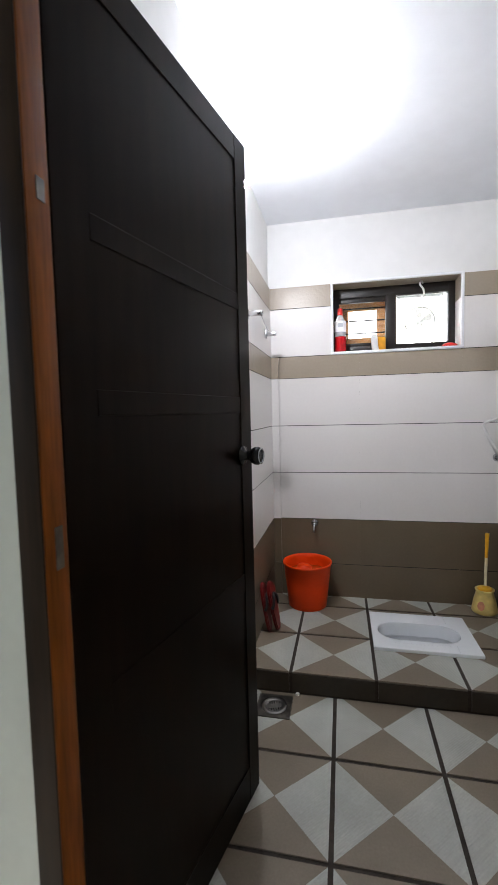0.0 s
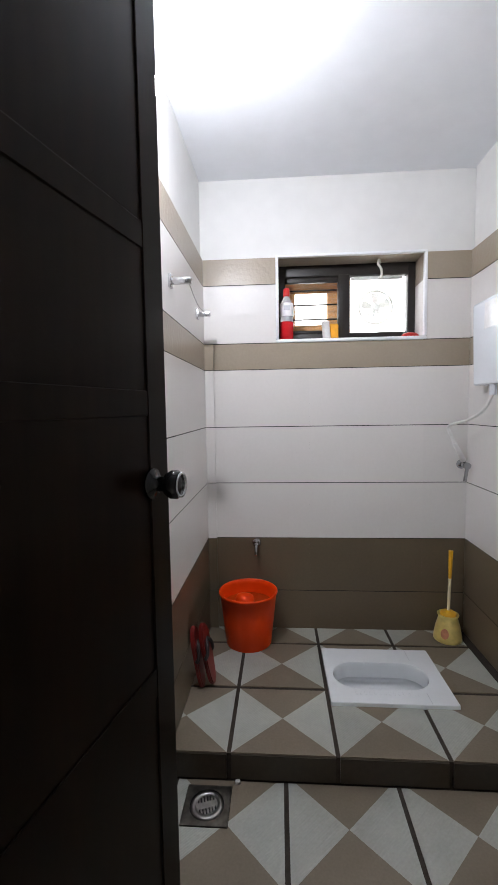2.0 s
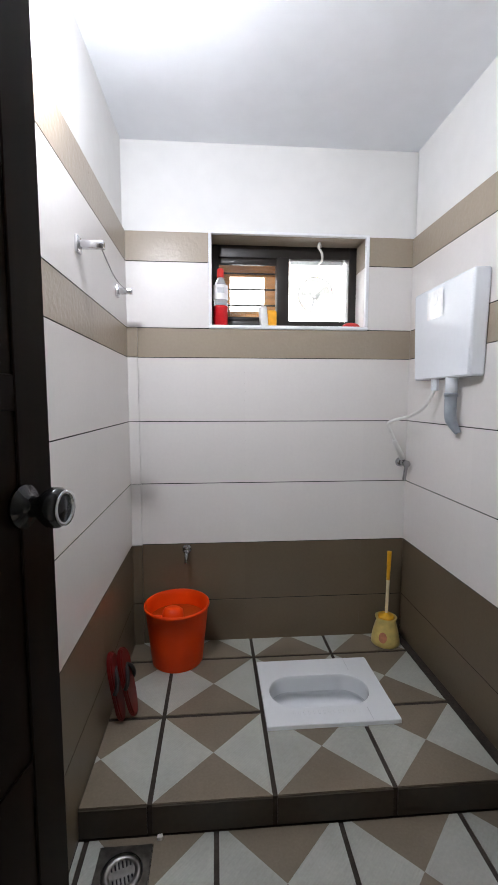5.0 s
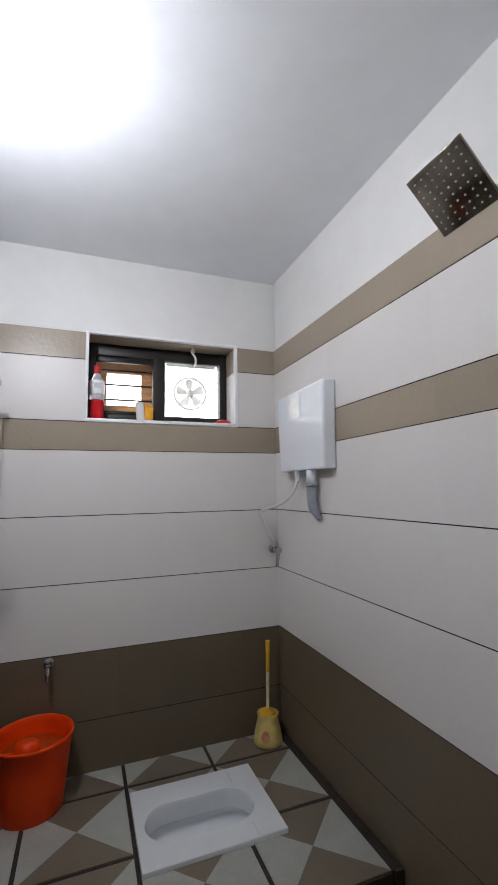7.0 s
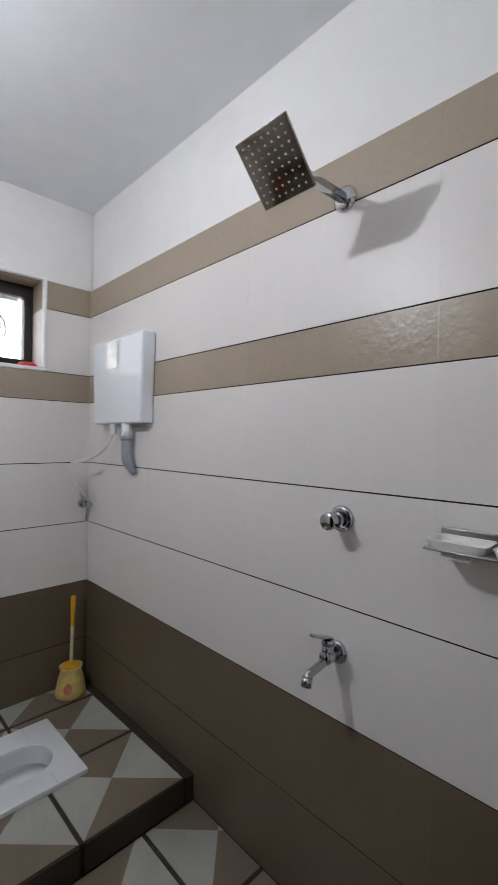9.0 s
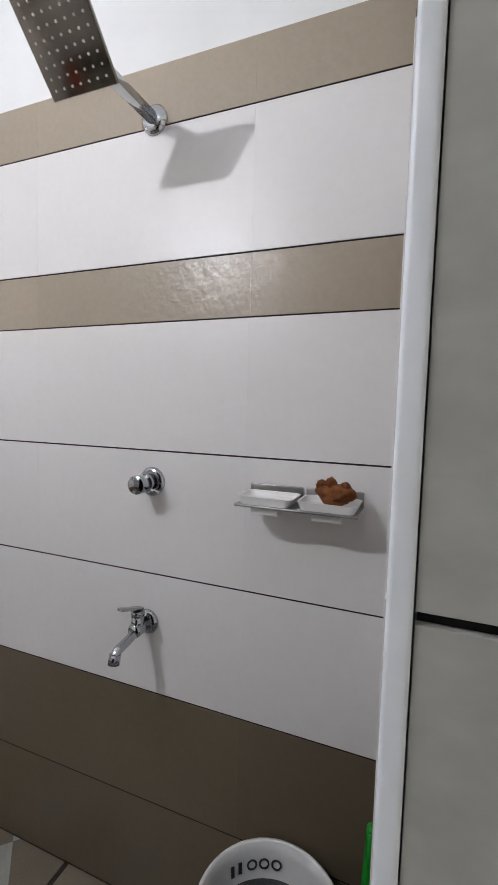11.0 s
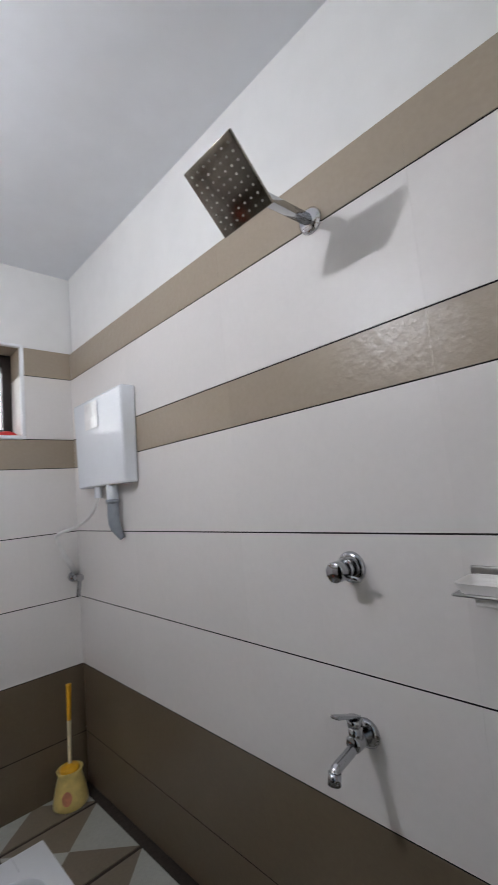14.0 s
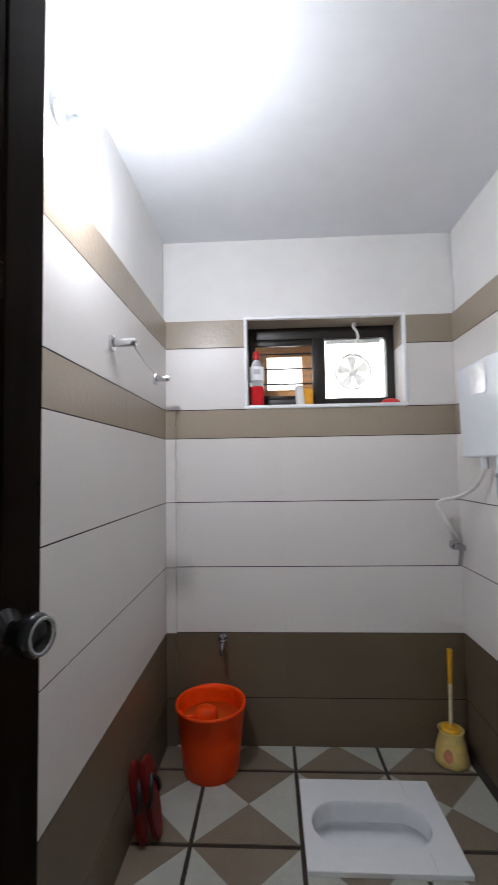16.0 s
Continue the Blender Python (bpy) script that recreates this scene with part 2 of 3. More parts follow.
def rounded(w, h, r, n=8):
    """Outline of a rounded rectangle, w by h, about the origin."""
    out = []
    for cx, cy, a0 in ((w / 2 - r, h / 2 - r, 0), (-w / 2 + r, h / 2 - r, 90), (-w / 2 + r, -h / 2 + r, 180), (w / 2 - r, -h / 2 + r, 270)):
        for k in range(n + 1):
            a = radians(a0 + 90 * k / n)
            out.append((cx + r * math.cos(a), cy + r * math.sin(a)))
    return out


def structure(name, bm, m, label, category):
    return tagged(link_mesh(name, bm, m), label, category, kind="structure")


# ---- the shell ----
wall_left = structure("wall_left", box((-0.15, YO + 0.065, 0), (-0.012, 0.0, H)), M["paint"], "white-painted wall tiled to door height", "wall")
wall_right = structure("wall_right", box((W + 0.012, YO, 0), (W + 0.15, 0.0, H)), M["paint"], "white-painted wall tiled to door height", "wall")
WX0, WX1, WZ0, WZ1, WD = 0.405, 1.175, 1.682, 2.125, 0.15
wall_back = structure("wall_back", merged(
    box((-0.15, 0.012, 0), (W + 0.15, 0.24, WZ0)), box((-0.15, 0.012, WZ1), (W + 0.15, 0.24, H)),
    box((-0.15, 0.012, WZ0), (WX0, 0.24, WZ1)), box((WX1, 0.012, WZ0), (W + 0.15, 0.24, WZ1))),
    M["paint"], "white-painted end wall with a small high window", "wall")
JX = 0.7320         # face of the door opening's jamb
wall_door = structure("wall_door", merged(
    box((JX + 0.012, YO, 0), (W + 0.012, YN - 0.01, H)), box((-0.035, YO, 2.2), (JX + 0.012, YN - 0.01, H)),
    box((-1.2, YO, 0), (-0.0455, YO + 0.062, H))), M["hall_paint"], "pale painted wall around the doorway", "wall")
ceiling = structure("ceiling", box((-0.15, YO, H), (W + 0.15, 0.24, H + 0.1)), M["ceiling"], "flat white-painted ceiling", "ceiling")
floor = structure("floor", box((-0.15, YO, -0.1), (W + 0.15, EDGE + 0.02, -0.004)), M["grout_floor"], "wet-room floor of two-tone tiles in brown grout", "floor")

# the hall behind, unseen; its wide west opening is added to let daylight in
structure("hall_floor", box((-1.2, -4.6, -0.1), (2.3, YO, -0.002)), M["hall_floor"], "plain beige hall floor", "floor")
structure("hall_ceiling", box((-1.2, -4.6, 2.7), (2.3, YO, 2.8)), M["ceiling"], "white hall ceiling", "ceiling")
structure("hall_wall_west", merged(box((-1.3, -4.6, 0), (-1.2, YO, 0.4)), box((-1.3, -4.6, 2.4), (-1.2, YO, 2.7)), box((-1.3, -4.6, 0.4), (-1.2, -4.4, 2.4)), box((-1.3, -2.6, 0.4), (-1.2, YO, 2.4))),
          M["hall_paint"], "unseen pale hall wall with an opening added for daylight", "wall")
structure("hall_wall_east", box((2.3, -4.6, 0), (2.4, YO, 2.7)), M["hall_paint"], "pale painted hall wall", "wall")
structure("hall_wall_south", box((-1.2, -4.7, 0), (2.3, -4.6, 2.7)), M["hall_paint"], "pale painted hall wall", "wall")
structure("hall_wall_north", merged(box((W + 0.012, YO, H), (2.3, YO + 0.05, 2.7)), box((W + 0.15, YO, 0), (2.3, YO + 0.05, H)), box((-1.2, YO, H), (W + 0.012, YO + 0.05, 2.7))),
          M["hall_paint"], "pale painted hall wall", "wall")
structure("ground", box((-60, -60, -0.4), (60, 60, -0.3)), mat("earth", (0.16, 0.13, 0.1), rough=0.9, stain=0.2), "bare earth outside", "ground")
backdrop = structure("backdrop", box((-6, 3.0, -0.3), (8, 3.05, 7)), M["daylight"], "bright hazy daylight beyond the window", "backdrop")

# ---- the squat toilet's raised floor ----
platform = tagged(new("platform"), "raised tiled floor of the squat toilet", "platform", kind="structure")
platform.matrix_basis = pose(0, EDGE, 0.100, math.degrees(-math.atan(0.0295)), 0, 0)
part("platform_base", merged(box((0, 0.008, -0.1), (W, 0.3, -0.004)), box((0, 0.702, -0.1), (W, -EDGE + 0.02, -0.004)), box((0, 0.3, -0.1), (0.612, 0.702, -0.004)), box((1.124, 0.3, -0.1), (W, 0.702, -0.004))), M["grout_floor"], platform)

# ---- door and its frame ----
door_frame = tagged(new("door_frame"), "brown polished wooden door frame", "door frame", kind="structure")
post = part("post", box((-0.045, YO, 0), (0.0, -2.2415, 2.2), 0.003), M["post"], door_frame, "polished orange-brown reveal")
# front of the post, a much darker brown than its reveal
part("architrave", box((-0.045, YO - 0.004, 0), (-0.001, YO - 0.0002, 2.2), 0.0015), M["post_dark"], door_frame, "darker brown front of the post")
part("head", box((0.0005, YO - 0.004, 2.175), (JX, -2.24, 2.215), 0.004), M["post"], door_frame)
for z, half in ((1.096, 0.036), (1.67, 0.018)):
    part("hinge", box((0.0, -2.276, z - half), (0.002, -2.256, z + half), 0.0008, 1), M["dirty_steel"], post, "worn steel hinge leaf")

DW, DH, DT = 0.778, 2.145, 0.035
door = tagged(new("door_1"), "open dark-stained wooden panel door", "door", kind="structure")
door.matrix_basis = pose(0.0, -2.24, 0.012, 0, 0, 77.83)
part("leaf", box((0.0, 0.004, 0), (DW, DT, DH), 0.002, 1), M["door"], door)
for x0, x1, z0, z1 in ((0, 0.085, 0, DH), (DW - 0.075, DW, 0, DH)):
    part("stile", box((x0, 0.0, z0), (x1, 0.0045, z1), 0.0015, 1), M["door"], door)
for z0, z1 in ((0, 0.12), (0.72, 0.78), (1.3, 1.35), (1.62, 1.67), (DH - 0.075, DH)):
    part("rail", box((0.0855, 0.0006, z0), (DW - 0.0755, 0.0045, z1), 0.0015, 1), M["door"], door)
knob = part("knob", turned(lathe([(0.031, 0), (0.031, 0.006), (0.016, 0.01), (0.013, 0.026), (0.022, 0.034), (0.0285, 0.045), (0.0285, 0.056), (0.024, 0.063)]),
                           pose(DW - 0.072, 0, 1.165, 90, 0, 0)), M["knob_black"], door, "round black door knob with a chrome ring")
part("ring", turned(lathe([(0.021, 0.0625), (0.025, 0.0635), (0.025, 0.066), (0.02, 0.066), (0.0195, 0.0625)], 32, (False, False)), pose(DW - 0.072, 0, 1.165, 90, 0, 0)), M["chrome"], knob, "chrome ring")
part("latch", box((DW - 0.001, 0.008, 1.11), (DW + 0.0015, 0.03, 1.22), 0.0005, 1), M["steel"], door, "steel latch plate")
corner_trim = structure("corner_trim", box((JX - 0.003, YN - 0.0155, 0), (JX + 0.0207, YN - 0.002, 2.2), 0.003, 3), M["pvc"], "white plastic corner trim edging the doorway tiles", "trim")

# ---- window ----
window = tagged(new("window_1"), "small high window in a dark brown frame", "window", kind="structure")
F = M["frame_black"]
part("window_frame", merged(box((WX0, WD, 1.7), (WX0 + 0.04, WD + 0.06, WZ1), 0.003), box((WX1 - 0.045, WD, 1.7), (WX1, WD + 0.06, WZ1), 0.003),
                            box((WX0, WD + 0.001, WZ1 - 0.065), (WX1, WD + 0.059, WZ1), 0.003), box((WX0, WD + 0.001, 1.7), (WX1, WD + 0.059, 1.742), 0.003)), F, window)
part("mullion", box((0.746, WD - 0.004, 1.7), (0.81, WD + 0.056, WZ1 - 0.06), 0.004), F, window)
part("sash_rail", merged(box((0.445, WD + 0.012, 1.742), (0.746, WD + 0.04, 1.762), 0.003), box((0.445, WD + 0.012, 2.03), (0.746, WD + 0.04, 2.06), 0.003)), F, window)
part("pane", box((0.44, WD + 0.024, 1.76), (0.75, WD + 0.028, 2.035)), M["glass"], window).visible_shadow = False
part("pane", box((0.81, WD + 0.024, 1.742), (1.13, WD + 0.028, 2.06)), M["glass"], window).visible_shadow = False
part("window_sill", box((WX0 - 0.012, -0.006, 1.674), (WX1 + 0.012, WD + 0.02, 1.692), 0.003), M["pvc"], window, "white plastic sill")
for x in (WX0 - 0.012, WX1 - 0.004):
    part("edge_trim", box((x, -0.006, 1.692), (x + 0.016, 0.02, WZ1), 0.003), M["pvc"], window)
part("edge_trim", box((WX0 - 0.012, -0.006, WZ1 - 0.004), (WX1 + 0.012, 0.02, WZ1 + 0.01), 0.003), M["pvc"], window)
for lo, hi, k in (((WX0, 0.02, 1.692), (WX0 + 0.004, WD, 1.983), "tile_white"), ((WX0, 0.02, 1.987), (WX0 + 0.004, WD, WZ1), "tile_taupe"),
                  ((WX1 - 0.004, 0.02, 1.692), (WX1, WD, 1.983), "tile_white"), ((WX1 - 0.004, 0.02, 1.987), (WX1, WD, WZ1), "tile_taupe"),
                  ((WX0 + 0.004, 0.02, WZ1 - 0.004), (WX1 - 0.004, WD, WZ1), "tile_taupe")):
    part("reveal", box(lo, hi), M[k], window)
# the white board with the extractor, and the wooden shutter outside
part("board_edge", box((0.822, WD + 0.03, 2.04), (1.11, WD + 0.042, 2.058), 0.002), M["packet_white"], window)

extractor = thing("exhaust_fan", (0.963, WD + 0.05, 1.888), "round ivory exhaust fan set in the window pane", "fan", turn=(90, 0, 0))
part("ring", lathe([(0.088, 0.02), (0.096, 0.02), (0.097, 0.0), (0.088, -0.005), (0.086, 0.0), (0.088, 0.02)], 48, (False, False)), M["fan"], extractor)
part("hub", lathe([(0.021, 0.0), (0.021, 0.015), (0.016, 0.02)], 24), M["fan"], extractor)
for k in range(5):
    a = radians(72 * k + 18)
    blade = outline([(0.02 * math.cos(t), 0.02 * math.sin(t)) for t in (-0.6, 0.6)] + [(0.052 * math.cos(0.5), 0.052 * math.sin(0.5))] + [(0.083 * math.cos(t), 0.083 * math.sin(t)) for t in (0.4, 0.25, 0.08, -0.1, -0.28)], 0.002)
    part("blade", turned(blade, Matrix.Rotation(a, 4, "Z") @ Matrix.Rotation(radians(14), 4, "X")), M["fan"], extractor)
part("pull", bar((-0.006, -0.03, 0.016), (-0.018, -0.058, 0.014), 0.0028, 8), M["label_grey"], extractor)

part("bracket", merged(box((0.345, 0.2, 1.62), (0.36, 0.33, 2.15)), box((0.806, 0.2, 1.62), (0.8195, 0.33, 2.15))), M["wood"], window)
shutter = thing("wooden_shutter", (0, 0.30, 0), "orange-brown wooden shutter frame with thin bars", "shutter")
for lo, hi in (((0.36, 0, 2.007), (0.806, 0.03, 2.16)), ((0.36, 0, 1.60), (0.806, 0.03, 1.818)), ((0.36, 0, 1.818), (0.507, 0.03, 2.007)), ((0.70, 0, 1.818), (0.806, 0.03, 2.007))):
    part("board", box(lo, hi, 0.004), M["wood"], shutter)
for z in (1.849, 1.935, 2.02):
    part("bar", bar((0.40, -0.004, z), (0.80, -0.004, z), 0.0045, 10), M["frame_black"], shutter, "thin dark bar")

cable = tagged(link_mesh("fan_cable", tube([(0.975, WD - 0.01, 2.12), (0.955, WD - 0.07, 2.117), (0.945, WD - 0.09, 2.09), (0.965, WD - 0.08, 2.065), (0.978, WD - 0.03, 2.045), (0.975, WD + 0.03, 2.045)], 0.006), M["wire"]),
               "bent white cable to the exhaust fan", "cable")


# ---- fixtures on the walls ----
def shower():
    t = thing("shower", (W, -1.58, 2.0), "square chrome rain shower on a wall arm", "shower")
    part("flange", turned(lathe([(0.034, 0), (0.034, 0.006), (0.024, 0.014), (0.014, 0.016)], 32), pose(0, 0, 0, 0, -90, 0)), M["bright_chrome"], t)
    c = Vector((1.128 - W, -0.002, -0.036))
    n = Vector((-0.719, 0, -0.695)).normalized()
    arm = box((-0.011, -0.011, 0), (0.011, 0.011, 1), 0.002)
    back = c - n * 0.03
    m = Matrix.Translation((-0.008, 0, 0)) @ (back - Vector((-0.008, 0, 0))).to_track_quat("Z", "Y").to_matrix().to_4x4()
    bmesh.ops.scale(arm, vec=(1, 1, (back - Vector((-0.008, 0, 0))).length), verts=arm.verts[:])
    part("arm", turned(arm, m), M["chrome"], t)
    part("joint", bar(back + Vector((0.004, 0, 0)), c - n * 0.004, 0.012, 20), M["chrome"], t)
    u, v = Vector((0, -1, 0)), Vector((0.695, 0, -0.719))
    face = Matrix((u, v, n)).transposed().to_4x4()
    face.translation = c
    head = part("head", turned(box((-0.075, -0.075, -0.004), (0.075, 0.075, 0.004), 0.002), face), M["dark_chrome"], t, "dark mirror-finish square head")
    for i in range(7):
        for j in range(8):
            x, y = (i - 3) * 0.0195, (j - 3.5) * 0.017
            part("nozzle", turned(lathe([(0.0024, 0), (0.0018, 0.002)], 8), face @ Matrix.Translation((x, y, 0.004))), M["nozzle"], head, "pale rubber nozzle")


def shower_valve():
    t = thing("shower_valve", (W, -1.586, 1.143), "chrome concealed shower valve with a short lever", "valve", turn=(0, -90, 0))
    part("flange", lathe([(0.036, 0), (0.036, 0.004), (0.032, 0.009), (0.021, 0.01)], 40), M["chrome"], t)
    part("body", lathe([(0.0205, 0.009), (0.0205, 0.034), (0.02, 0.0345)], 32), M["chrome"], t)
    k = part("handle", lathe([(0.0205, 0.0345), (0.0225, 0.0355), (0.0225, 0.069), (0.0215, 0.0705)], 32), M["chrome"], t)
    part("lever", bar((-0.008, -0.012, 0.049), (-0.016, -0.053, 0.052), 0.0055, 14, 0.004), M["chrome"], k)


def wall_tap():
    t = thing("wall_tap", (W, -1.578, 0.782), "chrome long-spout wall tap with a lever", "tap")
    part("flange", turned(lathe([(0.031, 0), (0.031, 0.005), (0.02, 0.011)], 32), pose(0, 0, 0, 0, -90, 0)), M["chrome"], t)
    part("body", merged(turned(lathe([(0.018, 0.008), (0.018, 0.058), (0.014, 0.063)], 28), pose(0, 0, 0, 0, -90, 0)), bar((-0.045, 0, 0), (-0.045, 0, 0.035), 0.0155, 24)), M["chrome"], t)
    part("lever", merged(bar((-0.045, 0, 0.034), (-0.045, 0, 0.048), 0.0165, 24), turned(box((-0.072, -0.0095, -0.0035), (0.014, 0.0095, 0.0035), 0.002), pose(-0.045, 0, 0.052, 0, 20, 0))), M["chrome"], t)
    part("spout", tube([(-0.05, 0, -0.004), (-0.075, 0.0, -0.01), (-0.098, 0.002, -0.016), (-0.116, 0.003, -0.02), (-0.126, 0.003, -0.029)], 0.0112, 16), M["chrome"], t)
    part("aerator", bar((-0.125, 0.003, -0.024), (-0.13, 0.003, -0.046), 0.0135, 24), M["chrome"], t)


def back_tap():
    t = thing("wall_tap", (0.272, 0.0, 0.568), "small chrome wall tap over the orange bucket", "tap")
    part("flange", turned(lathe([(0.024, 0), (0.024, 0.005), (0.015, 0.01)], 28), pose(0, 0, 0, 90, 0, 0)), M["chrome"], t)
    part("body", merged(turned(lathe([(0.0125, 0.006), (0.0125, 0.05), (0.01, 0.054)], 24), pose(0, 0, 0, 90, 0, 0)), bar((0, -0.04, 0), (0, -0.04, 0.028), 0.01, 20)), M["chrome"], t)
    part("lever", turned(box((-0.006, -0.04, -0.002), (0.006, 0.008, 0.002), 0.0015), pose(0, -0.04, 0.03, -6, 0, 0)), M["chrome"], t)
    part("spout", tube([(0, -0.046, -0.002), (0, -0.062, -0.012), (0, -0.07, -0.03), (0, -0.072, -0.05)], 0.009, 16), M["chrome"], t)


def soap_dish():
    t = thing("soap_dish", (W, -1.975, 1.152), "double white soap dish on a chrome wall bracket", "soap dish")
    part("bracket", box((-0.098, -0.126, -0.024), (0.0, 0.126, -0.019), 0.002), M["steel"], t)
    for y in (0.064, -0.064):
        part("back_rail", box((-0.007, y - 0.061, -0.0188), (0.0, y + 0.061, 0.012), 0.003), M["steel"], t, "brushed steel back rail")
        w, d = 0.116, 0.086
        rings = [(w - 0.012, d - 0.008, 0.012, -0.0188), (w + 0.004, d + 0.002, 0.014, -0.002), (w - 0.004, d - 0.006, 0.012, -0.002), (w - 0.012, d - 0.014, 0.016, -0.0075), (w - 0.024, d - 0.026, 0.016, -0.0128)]
        bm = bmesh.new()
        loops = [[bm.verts.new((-0.052 + q[1], y + q[0], z)) for q in rounded(a, b, r, 5)] for a, b, r, z in rings]
        for p, q in zip(loops, loops[1:]):
            for k in range(len(p)):
                bm.faces.new((p[k], p[(k + 1) % len(p)], q[(k + 1) % len(p)], q[k]))
        bm.faces.new(loops[0][::-1])
        bm.faces.new(loops[-1])
        bmesh.ops.recalc_face_normals(bm, faces=bm.faces[:])
        part("tray", bm, M["plastic_ivory"], t, "white plastic soap tray")
        part("foot", box((-0.085, y - 0.03, -0.04), (-0.02, y + 0.03, -0.0242), 0.003), M["plastic_ivory"], t)


def sponge():
    bm = bmesh.new()
    bmesh.ops.create_icosphere(bm, subdivisions=4, radius=1)
    for v in bm.verts:
        d = 1.06 + 0.34 * noise.noise(v.co * 1.7 + Vector((3, 1, 2))) + 0.1 * noise.noise(v.co * 6) + 0.05 * noise.noise(v.co * 19)
        v.co = Vector((v.co.x * 0.027, v.co.y * 0.036, v.co.z * 0.021)) * d
    lobes = []
    for r, at in ((0.0105, (-0.004, 0.027, 0.017)), (0.013, (-0.006, 0.008, 0.02)), (0.012, (0.004, -0.018, 0.012))):
        lump = bmesh.new()
        bmesh.ops.create_icosphere(lump, subdivisions=3, radius=1)
        for v in lump.verts:
            d = 1 + 0.3 * noise.noise(v.co * 2 + Vector(at) * 50) + 0.08 * noise.noise(v.co * 11)
            v.co = v.co * r * d + Vector(at)
        lobes.append(lump)
    bm = smooth(merged(bm, *lobes))
    low = min(v.co.z for v in bm.verts)
    ob = tagged(link_mesh("bath_sponge", bm, M["loofah"]), "crumpled brown bath sponge lying in the soap dish", "sponge")
    ob.location = (W - 0.052, -2.048, 1.152 - 0.0125 - low)


def cistern():
    t = thing("cistern", (W, -0.418, 1.415), "white plastic flushing cistern on the wall", "cistern")
    # slightly tapered tank with a bowed front
    bm = bmesh.new()
    rings = []
    for z, w, d, off in ((0.0, 0.432, 0.058, 0.0), (0.006, 0.442, 0.064, 0.0), (0.2, 0.455, 0.067, 0.0), (0.345, 0.466, 0.068, 0.0), (0.376, 0.469, 0.068, 0.0), (0.383, 0.464, 0.065, 0.0), (0.386, 0.455, 0.06, 0.0)):
        ring = []
        for x, y in rounded(d, w, 0.012, 5):
            bow = 0.004 * (1 - (2 * y / w) ** 2) if x < 0 else 0
            ring.append(bm.verts.new((-d / 2 + x - bow, y, z)))
        rings.append(ring)
    for p, q in zip(rings, rings[1:]):
        for k in range(len(p)):
            bm.faces.new((p[k], p[(k + 1) % len(p)], q[(k + 1) % len(p)], q[k]))
    bm.faces.new(rings[0][::-1])
    bm.faces.new(rings[-1])
    for f in bm.faces:
        f.smooth = f.calc_area() < 0.003
    part("tank", bm, M["plastic_white"], t)
    # a sticker that follows the bowed front; its whiter colour also paints a reflection
    bm = bmesh.new()
    for off in (0.0004, 0.0008):
        for z in (0.25, 0.365):
            for k in range(9):
                y = -0.03 + 0.13 * k / 8
                bm.verts.new((-0.0683 - 0.004 * (1 - (2 * y / 0.462) ** 2) - off + 0.0009 * (0.365 - z) / 0.115, y, z))
    vs = list(bm.verts)
    for base in (0, 18):
        for k in range(8):
            bm.faces.new((vs[base + k], vs[base + k + 1], vs[base + 10 + k], vs[base + 9 + k]))
    rim = list(range(9)) + list(range(17, 8, -1))
    for i, j in zip(rim, rim[1:] + rim[:1]):
        bm.faces.new((vs[i], vs[j], vs[j + 18], vs[i + 18]))
    bmesh.ops.recalc_face_normals(bm, faces=bm.faces[:])
    sticker = part("label", bm, M["label"], t, "glossy white sticker, whitened for a painted reflection")
    part("print", turned(lathe([(0.0205, 0), (0.0222, 0), (0.0222, 0.0004), (0.0205, 0.0004)], 28, (False, False)), pose(-0.0731, 0.035, 0.325, 0, -90, 0)), M["label_print"], sticker)
    p = Vector((-0.038, -0.06, 0))
    part("pipe_collar", bar(p + Vector((0, 0, 0.002)), p + Vector((0, 0, -0.065)), 0.024, 28), M["plastic_white"], t, "white pipe collar")
    pipe = part("flush_pipe", merged(bar(p + Vector((0, 0, -0.06)), p + Vector((0, 0, -0.075)), 0.0275, 28),
                                     tube([p + Vector((0, 0, -0.07)), p + Vector((0, 0, -0.14)), p + Vector((0.006, -0.006, -0.178)), p + Vector((0.026, -0.02, -0.222))], lambda u: 0.0235 - 0.011 * max(0, u - 0.6) / 0.4, 24)), M["pipe"], t, "grey plastic flush pipe going into the wall")


VX, VZ = 1.379, 1.006     # the angle valve on the end wall


